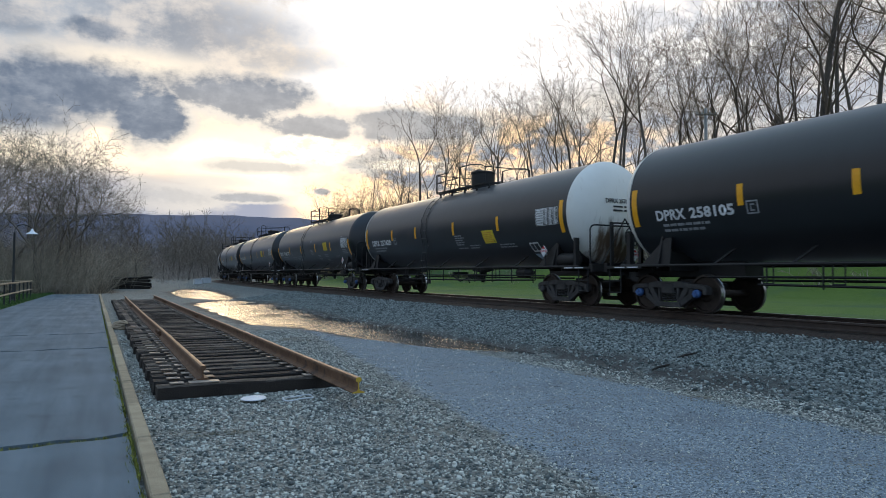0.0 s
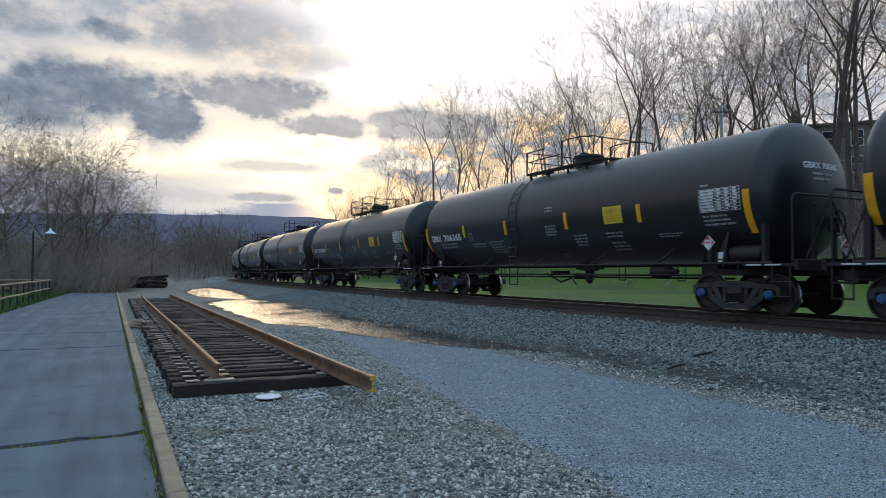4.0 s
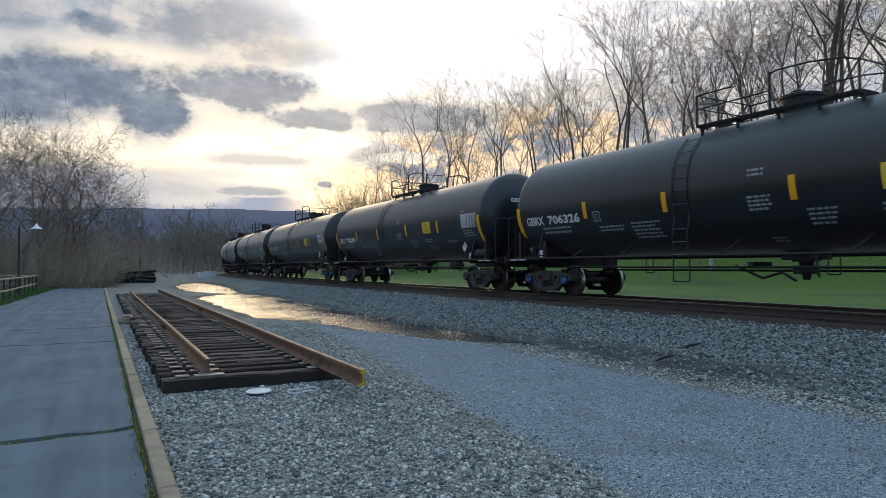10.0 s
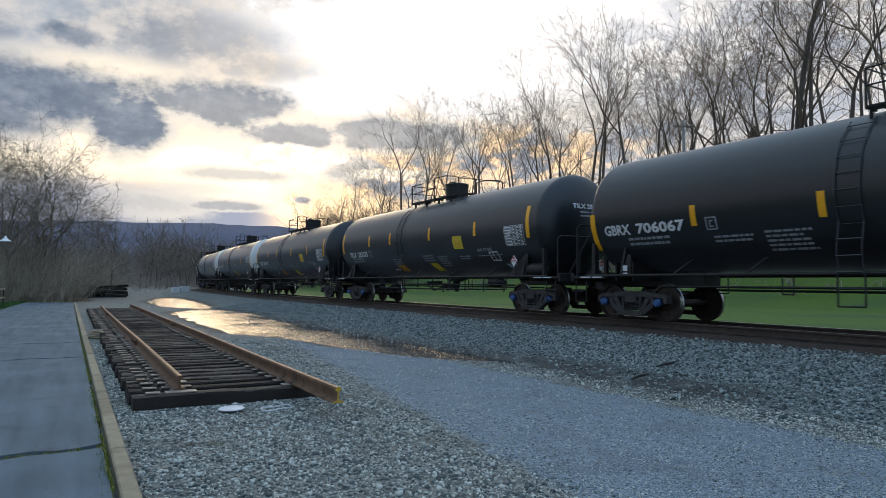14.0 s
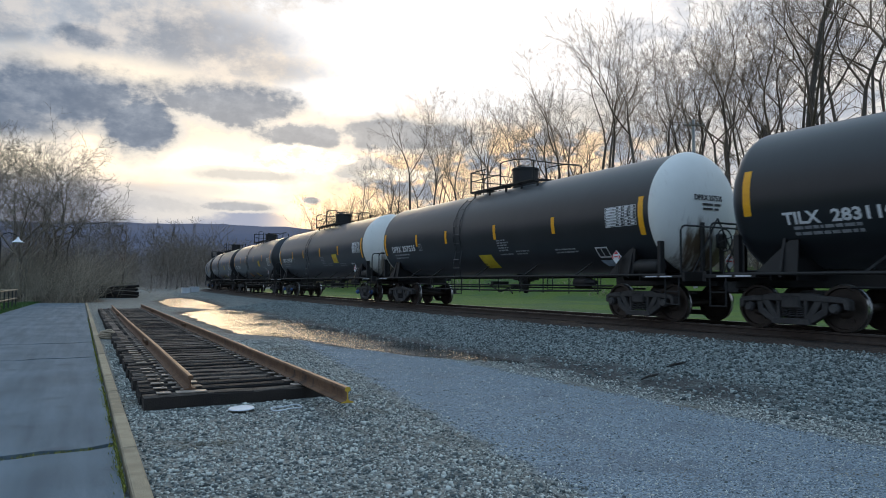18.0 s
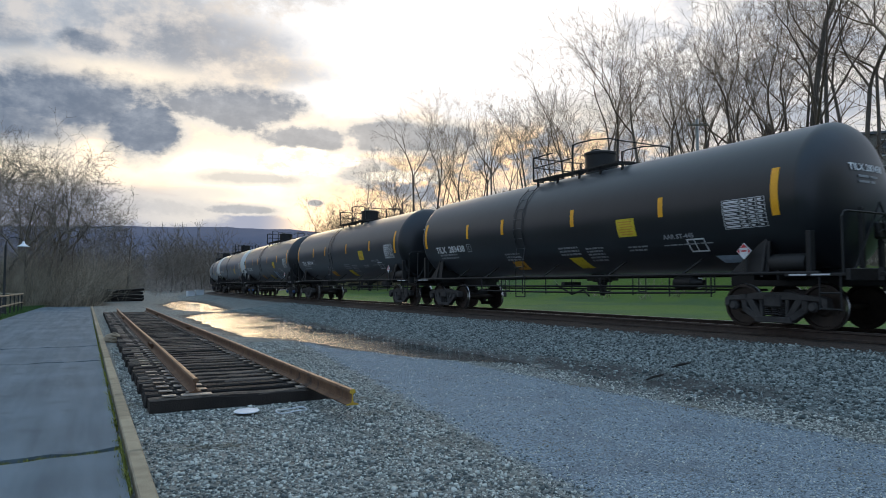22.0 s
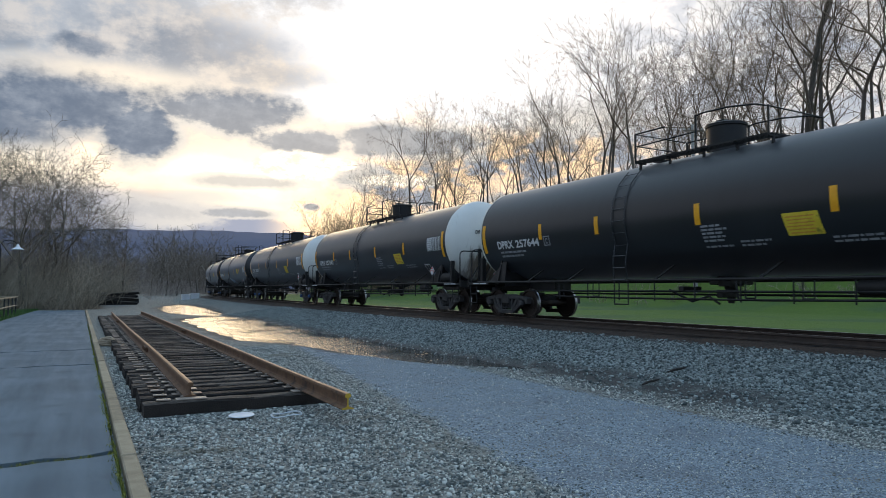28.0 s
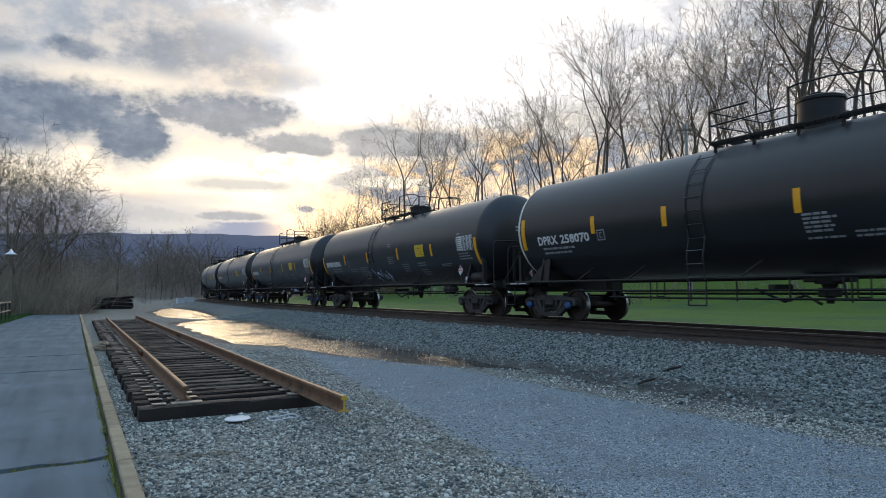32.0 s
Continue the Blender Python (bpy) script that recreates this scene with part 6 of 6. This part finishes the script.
def make_ridge():
    """The long wooded ridge at the horizon, seen as a rounded mass, haze in its colour."""
    bm = bmesh.new()
    rows = []
    dist = 2600.0
    for i in range(121):
        az = radians(-40 + i)
        deg = -40 + i
        top = np.interp(deg, [-40, -10, 0, 5, 8, 11, 15, 19, 30, 60, 80], [150, 185, 205, 212, 214, 216, 212, 196, 160, 140, 120]) + 2 * math.sin(deg * 0.9) + 1.2 * math.sin(deg * 2.7)
        row = []
        for f, up in ((0.72, -20), (0.82, 0.35), (0.92, 0.75), (1.0, 1.0), (1.25, 0.6)):
            d = dist * f
            row.append(bm.verts.new((d * math.sin(az), d * math.cos(az), -20 if up < 0 else top * up * (f if f < 1 else 1))))
        rows.append(row)
    for a, b in zip(rows, rows[1:]):
        for k in range(4):
            bm.faces.new((a[k], b[k], b[k + 1], a[k + 1]))
    thing("backdrop", label="long wooded ridge on the horizon, coloured blue for haze", category="hills", kind="structure", data=mesh_of("backdrop", bm, M["hill"], 60))


make_ridge()


# ---- fence, lamp, buildings, poles ----
def make_fence():
    rnd = random.Random(2)
    fence = thing("fence", label="dark steel fence with two bare wooden rails", category="fence")
    bm = bmesh.new()
    box(bm, -0.035, 0.035, -0.035, 0.035, 0, 1.12, 0.006)
    post = mesh_of("post", bm, M["fence_post"])
    ys = np.arange(22.0, 49.0, 1.9)
    line = lambda y: -4.05 + 0.017 * (y - 25)
    for y in ys:
        part("post", post, None, fence, m=pose(line(y), y, float(ground_z(line(y), y)) - 0.02, rnd.uniform(-1, 1)))
    for z in (0.55, 1.06):
        for a, b in zip(ys, ys[1:]):
            bm = bmesh.new()
            tube(bm, [(line(a) + 0.05, a + 0.01, z + rnd.uniform(-0.015, 0.015)), (line(b) + 0.05, b - 0.01, z + rnd.uniform(-0.015, 0.015))], 0.042, 6)
            part("rail", bm, M["fence_rail"], fence)
    x_end = line(ys[-1])
    for z in (0.55, 1.06):
        bm = bmesh.new()
        tube(bm, [(x_end + 0.05, ys[-1] + 0.05, z), (x_end - 3.5, ys[-1] + 0.4, z)], 0.042, 6)
        part("rail", bm, M["fence_rail"], fence)


make_fence()


def make_lamp():
    x, y = -4.05, 43.0
    lamp = thing("street_lamp", pose(x, y, float(ground_z(x, y))), "dark gooseneck lamp post with shade coloured white for reflected sky", "street lamp")
    bm = bmesh.new()
    lathe(bm, [(0, 0.20), (0.10, 0.20), (0.16, 0.13), (0.55, 0.10), (0.62, 0.07), (3.7, 0.05), (3.75, 0.06), (3.8, 0.02)], "z", 14)
    part("post", bm, M["fence_post"], lamp, smooth=40)
    bm = bmesh.new()
    tube(bm, [(0, 0, 3.6), (0.02, 0, 3.95), (0.15, 0, 4.15), (0.40, 0, 4.22), (0.68, 0, 4.12), (0.80, 0, 3.98)], 0.022, 6)
    part("arm", bm, M["fence_post"], lamp)
    bm = bmesh.new()
    lathe(bm, [(3.70, 0.31), (3.715, 0.31), (3.80, 0.16), (3.88, 0.08), (3.98, 0.055), (4.0, 0.02)], "z", 20)
    part("shade", bm, M["lamp_shade"], lamp, "shade coloured white for reflected sky", m=pose(0.81, 0, 0), smooth=40)


make_lamp()


def make_window(parent, x, z, w_, h_, y):
    bm = bmesh.new()
    for a in ((-w_ / 2 - 0.08, -w_ / 2, -h_ / 2, h_ / 2), (w_ / 2, w_ / 2 + 0.08, -h_ / 2, h_ / 2), (-w_ / 2 - 0.08, w_ / 2 + 0.08, h_ / 2, h_ / 2 + 0.08), (-w_ / 2 - 0.12, w_ / 2 + 0.12, -h_ / 2 - 0.1, -h_ / 2), (-w_ / 2, w_ / 2, -0.03, 0.03)):
        box(bm, x + a[0], x + a[1], y - 0.06, y + 0.04, z + a[2], z + a[3])
    win = part("window", bm, M["frame"], parent)
    bm = bmesh.new()
    box(bm, x - w_ / 2, x + w_ / 2, y - 0.01, y + 0.02, z - h_ / 2, z + h_ / 2)
    part("pane", bm, M["glass"], win)


def make_house():
    """The flat-roofed house on top of the wooded bank, its long side to the line."""
    d = 78.0
    x, y = d * math.sin(radians(58.5)), d * math.cos(radians(58.5))
    z0 = float(ground_z(x, y)) - 0.3
    house = thing("house", pose(x, y, z0, 0, 0, -48), "grey-beige two-storey house with flat roof among trees", "house")
    top = 1.61 + d * math.tan(radians(10.9)) - z0
    bm = bmesh.new()
    box(bm, -4.6, 7.0, 0, 8, 0, top, 0.02)
    part("wall", bm, M["plaster"], house)
    bm = bmesh.new()
    box(bm, -4.85, 7.25, -0.25, 8.25, top, top + 0.28, 0.03)
    part("roof", bm, M["roof"], house)
    for z in (top - 1.35, top - 4.0):
        for xx in (-2.9, -0.4, 2.1, 4.6):
            make_window(house, xx, z, 1.0, 1.5, -0.02)
    bm = bmesh.new()
    box(bm, -6.1, -5.25, 0.7, 1.6, 0, top + 1.3, 0.03)
    box(bm, -6.2, -5.15, 0.6, 1.7, top + 1.3, top + 1.45, 0.02)
    lathe(bm, [(top + 1.5, 0.25), (top + 2.1, 0.2)], "z", 10)
    for v in bm.verts:
        if v.co.z > top + 1.45 and abs(v.co.x) < 0.3:
            v.co += Vector((-5.7, 1.2, 0))
    part("chimney", bm, M["masonry"], house, "tall brown masonry chimney")


make_house()


def make_pole():
    d = 55.0
    x, y = d * math.sin(radians(49.0)), d * math.cos(radians(49.0))
    z0 = float(ground_z(x, y))
    top = 1.61 + d * math.tan(radians(13.2)) - z0
    pole = thing("utility_pole", pose(x, y, z0, 0, 0, -30), "pale grey utility pole with short crossarm", "utility pole")
    bm = bmesh.new()
    tube(bm, [(0, 0, -0.3), (0, 0, top)], [0.17, 0.12], 10)
    part("mast", bm, M["pole_grey"], pole, smooth=50)
    bm = bmesh.new()
    box(bm, -0.8, 0.8, -0.17, -0.07, top - 0.55, top - 0.42, 0.01)
    part("crossarm", bm, M["bark"], pole)
    for xx in (-0.7, -0.3, 0.3, 0.7):
        bm = bmesh.new()
        lathe(bm, [(top - 0.42, 0.03), (top - 0.36, 0.06), (top - 0.30, 0.05), (top - 0.26, 0.02)], "z", 8)
        part("insulator", bm, M["pole_grey"], pole, m=pose(xx, -0.12, 0))


make_pole()


def make_depot():
    """A low building at the edge of the trees, behind the fence."""
    x, y = -9.3, 72.0
    house = thing("house", pose(x, y, float(ground_z(x, y)) - 0.1, 0, 0, 6), "low grey house with grey metal roof behind trees", "house")
    bm = bmesh.new()
    box(bm, -6, 1.6, 0, 6, 0, 2.6)
    part("wall", bm, M["plaster"], house)
    bm = bmesh.new()
    extrude_outline(bm, [(-0.5, 2.6), (6.5, 2.6), (3.0, 4.6)], -1.9, 6.4)
    bmesh.ops.transform(bm, matrix=Matrix.Rotation(math.pi / 2, 4, "Z"), verts=bm.verts)
    part("roof", bm, M["roof"], house, "grey metal gable roof")
    make_window(house, -0.6, 1.5, 0.9, 1.0, -0.02)
    make_window(house, -3.4, 1.5, 0.9, 1.0, -0.02)


make_depot()


# ---- loose things ----
def make_tie_pile():
    rnd = random.Random(6)
    x0, y0 = 2.85, 72.0
    pile = thing("tie_pile", pose(x0, y0, float(ground_z(x0, y0))), "heap of old dark railway ties", "timber pile")
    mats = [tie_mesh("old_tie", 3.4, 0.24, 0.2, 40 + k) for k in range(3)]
    z = 0.0
    for row in range(6):
        for k in range(7 - row // 2):
            part("old_tie", mats[rnd.randrange(3)], None, pile, m=pose(rnd.uniform(-0.25, 0.25), -0.9 + 0.29 * k + 0.1 * row + rnd.uniform(-0.05, 0.05), z, rnd.uniform(-14, 14), rnd.uniform(-5, 5), rnd.uniform(-9, 9)))
        z += 0.185


make_tie_pile()


def make_relay_boxes():
    for k, (x, y, w_) in enumerate(((10.9, 86.0, 0.85), (11.95, 86.3, 0.95))):
        cab = thing("equipment_box", pose(x, y, float(ground_z(x, y)) + 0.0, 0, 0, 5), "white painted trackside equipment box", "cabinet", "trackside boxes")
        bm = bmesh.new()
        box(bm, -w_ / 2, w_ / 2, -0.4, 0.4, 0.0, 0.62, 0.02)
        part("body", bm, M["pale_box"], cab)
        bm = bmesh.new()
        box(bm, -w_ / 2 - 0.05, w_ / 2 + 0.05, -0.46, 0.46, 0.62, 0.68, 0.02)
        part("lid", bm, M["pale_box"], cab)


make_relay_boxes()


def make_disc():
    bm = bmesh.new()
    lathe(bm, [(0.0, 0.15), (0.008, 0.158), (0.016, 0.15), (0.02, 0.05)], "z", 28)
    thing("lid", pose(1.78, 8.6, 0.03, 1, -1, 0), "round pale lid lying on the gravel", "lid", data=mesh_of("lid", bm, M["disc"], 40))
    bm = bmesh.new()
    pts = [(0.2 * math.cos(a), 0.13 * math.sin(a), 0.02 + 0.01 * math.sin(3 * a)) for a in np.linspace(0, 6.1, 26)]
    tube(bm, pts, 0.009, 5)
    thing("wire_loop", pose(2.25, 8.25, 0.045, 0, 0, 15), "loop of pale wire lying on the gravel", "wire", data=mesh_of("wire_loop", bm, M["disc"], 40))
    for x, y, ln, rz in ((8.35, 8.2, 0.75, 22), (9.3, 8.5, 0.8, 18)):
        bm = bmesh.new()
        tube(bm, [(-ln / 2, 0, 0.015), (-ln / 6, 0.015, 0.03), (ln / 5, -0.01, 0.035), (ln / 2, 0.02, 0.03)], [0.014, 0.022, 0.018, 0.007], 6)
        thing("stick", pose(x, y, float(ground_z(x, y)) + 0.02, 0, 0, rz), "dark wet stick lying on the ballast", "stick", "sticks on the ballast", data=mesh_of("stick", bm, M["tie_main"], 50))
    # weathered bundle beside the ties
    rnd = random.Random(9)
    bm = bmesh.new()
    for k in range(9):
        a = rnd.uniform(0, 6.28)
        pts = [(0.24 * math.cos(a + t) * (1 - 0.05 * k), 0.26 * math.sin(a + t), 0.03 + 0.02 * k + 0.02 * math.sin(2 * t)) for t in np.linspace(0, 5.5, 14)]
        tube(bm, pts, 0.03, 5)
    thing("rope_coil", pose(0.62, 21.0, 0.02), "coil of pale weathered rope beside the ties", "rope", data=mesh_of("rope_coil", bm, M["fence_rail"], 60))


make_disc()


# ---- loose stone, weeds: far too many to count ----
def stones(name, label, xs, ys, sizes, seed, mat, lift=0.25):
    """Crushed stones of twelve faces each, jittered, joined into one mesh."""
    rs = np.random.RandomState(seed)
    base = np.array([(-1, -1, -1), (1, -1, -1), (1, 1, -1), (-1, 1, -1), (-1, -1, 1), (1, -1, 1), (1, 1, 1), (-1, 1, 1)]) * 0.62
    tri = np.array([(0, 2, 1), (0, 3, 2), (4, 5, 6), (4, 6, 7), (0, 1, 5), (0, 5, 4), (1, 2, 6), (1, 6, 5), (2, 3, 7), (2, 7, 6), (3, 0, 4), (3, 4, 7)])
    n = len(xs)
    zs = ground_z(xs, ys)
    co = base[None] * (1 + rs.uniform(-0.35, 0.35, (n, 8, 3)))
    co = co * np.stack([rs.uniform(0.8, 1.25, n), rs.uniform(0.6, 1.0, n), rs.uniform(0.4, 0.7, n)], -1)[:, None, :]
    a, b = rs.uniform(0, 6.283, n), rs.uniform(-1.2, 1.2, n)
    ca, sa, cb, sb = np.cos(a)[:, None], np.sin(a)[:, None], np.cos(b)[:, None], np.sin(b)[:, None]
    x, y, z = co[..., 0], co[..., 1], co[..., 2]
    y, z = y * cb - z * sb, y * sb + z * cb
    x, y = x * ca - y * sa, x * sa + y * ca
    h = (sizes / 2)[:, None]
    pos = np.stack([x * h + xs[:, None], y * h + ys[:, None], z * h + (zs + lift * sizes / 2)[:, None]], -1).reshape(-1, 3)
    faces = (tri[None] + 8 * np.arange(n)[:, None, None]).reshape(-1, 3)
    me = bpy.data.meshes.new(name)
    me.vertices.add(len(pos))
    me.vertices.foreach_set("co", pos.astype(np.float32).ravel())
    me.loops.add(faces.size)
    me.loops.foreach_set("vertex_index", faces.astype(np.int32).ravel())
    me.polygons.add(len(faces))
    me.polygons.foreach_set("loop_start", np.arange(0, faces.size, 3, dtype=np.int32))
    me.update(calc_edges=True)
    me.materials.append(mat)
    thing(name, label=label, category="gravel", kind="stuff", data=me)


def in_view(xs, ys):
    az = np.degrees(np.arctan2(xs, ys))
    return (az > -9) & (az < 66)


def scatter():
    rs = np.random.RandomState(17)
    # coarse gravel before and beside the panel track
    n = 150000
    y = 2.3 + 16.8 * rs.uniform(0, 1, n) ** 1.6
    x = rs.uniform(0.5, 9.0, n)
    zones = ground_zones(x, y)
    keep = in_view(x, y) & (rs.uniform(0, 1, n) > zones["road"] * 0.3) & (zones["ballast"] < 0.4) & (rs.uniform(0, 1, n) > zones["wet"] * 0.8)
    keep &= ~((x > 0.7) & (x < 3.1) & (y > 9.1))
    x, y = x[keep], y[keep]
    size = rs.gamma(3.0, 0.0068, len(x)).clip(0.009, 0.070) * (1 - 0.52 * zones["road"][keep])
    stones("gravel", "loose blue-grey crushed gravel of the yard", x, y, size, 3, M["stone"])
    # ballast on the slope below the main line
    n = 75000
    s = 2.0 + 40 * rs.uniform(0, 1, n) ** 1.35
    side = rs.uniform(-6.1, -2.02, n)
    x, y, _ = on_track(s, side)
    keep = in_view(x, y) & (rs.uniform(0, 1, n) > 0.9 * smoothstep(-side, 5.2, 6.1)) & (rs.uniform(0, 1, n) > 0.75 * ground_zones(x, y)["wet"])
    x, y = x[keep], y[keep]
    size = rs.gamma(4.0, 0.0082, len(x)).clip(0.014, 0.090)
    stones("ballast", "crushed grey ballast stones on the track's shoulder", x, y, size, 5, M["ballast_stone"], 0.35)


scatter()


def blades(name, label, xs, ys, heights, seed, mat, width=0.006):
    """Grass: bent tapering blades, joined."""
    rs = np.random.RandomState(seed)
    n = len(xs)
    zs = np.maximum(ground_z(xs, ys), 0.03)
    a, lean = rs.uniform(0, 6.283, n), rs.uniform(0.1, 0.7, n)
    dx, dy = np.cos(a), np.sin(a)
    rows = []
    for f, wd in ((0.0, 1.0), (0.55, 0.8), (1.0, 0.0)):
        ox, oy = dx * heights * lean * f * f, dy * heights * lean * f * f
        for s in (-1, 1):
            rows.append(np.stack([xs + ox - s * dy * width * wd, ys + oy + s * dx * width * wd, zs + heights * f], -1))
    pos = np.stack(rows, 1).reshape(-1, 3)
    q = np.array([(0, 1, 3, 2), (2, 3, 5, 4)])
    faces = (q[None] + 6 * np.arange(n)[:, None, None]).reshape(-1, 4)
    me = bpy.data.meshes.new(name)
    me.from_pydata(pos.tolist(), [], faces.tolist())
    me.materials.append(mat)
    thing(name, label=label, category="grass", kind="stuff", data=me)


def weeds():
    rs = np.random.RandomState(23)
    n = 6000
    y = 3.0 + 30 * rs.uniform(0, 1, n) ** 1.6
    x = 0.312 - 0.0045 * (y - 4.7) - np.abs(rs.normal(0, 0.035, n)) + 0.02
    keep = np.sin(y * 2.1) + np.sin(y * 5.3 + 1) + rs.normal(0, 0.6, n) > -0.8
    joint_x = rs.uniform(-4, 0.2, 700)
    joint_y = 6.81 + 0.012 * 24 * (joint_x + 4.28) / 4.57 + rs.normal(0, 0.02, 700)
    x, y = np.concatenate([x[keep], joint_x]), np.concatenate([y[keep], joint_y])
    blades("weeds", "weeds and moss in the platform's joints", x, y, rs.uniform(0.0, 0.03, len(x)) + np.where(x < 0.22, 0.015, 0.03), 2, M["moss"], 0.006)
    n = 9000
    y = rs.uniform(20, 58, n)
    x = -3.9 + 0.03 * (y - 18) - rs.gamma(1.5, 0.9, n)
    blades("verge_grass", "short green grass along the fence", x, y, rs.uniform(0.05, 0.14, n), 4, M["grass"], 0.012)


weeds()


# ---- all that moves ----
def motions():
    times = [0, 1 / 30, 2 / 30, 0.2, 0.5] + [0.5 * k for k in range(2, 63)] + [31.5, 31.8, 32 - 2 / 30, 32 - 1 / 30, 32]
    times = sorted(set(times))
    for n, car in enumerate(CARS):
        walk(car, [(t, car_pose(n, t)) for t in times])
        spin = [t for t in (k / 15 for k in range(481)) if -14 < train_place(n, t) < 62]
        if not spin:
            continue
        for truck in [o for o in car.children if o.name.split(".")[0] == "truck"]:
            for wheels in [o for o in truck.children if o.name.split(".")[0] == "wheelset"]:
                x = wheels.location.x
                start = train_place(n, spin[0])
                rows = [(t, pose(x, 0, AXLE_R) @ Matrix.Rotation((start - train_place(n, t)) / AXLE_R, 4, "Y")) for t in spin]
                if spin[0] > 0:
                    rows.insert(0, (0, rows[0][1]))
                if spin[-1] < 32:
                    rows.append((32, rows[-1][1]))
                walk(wheels, rows)


motions()
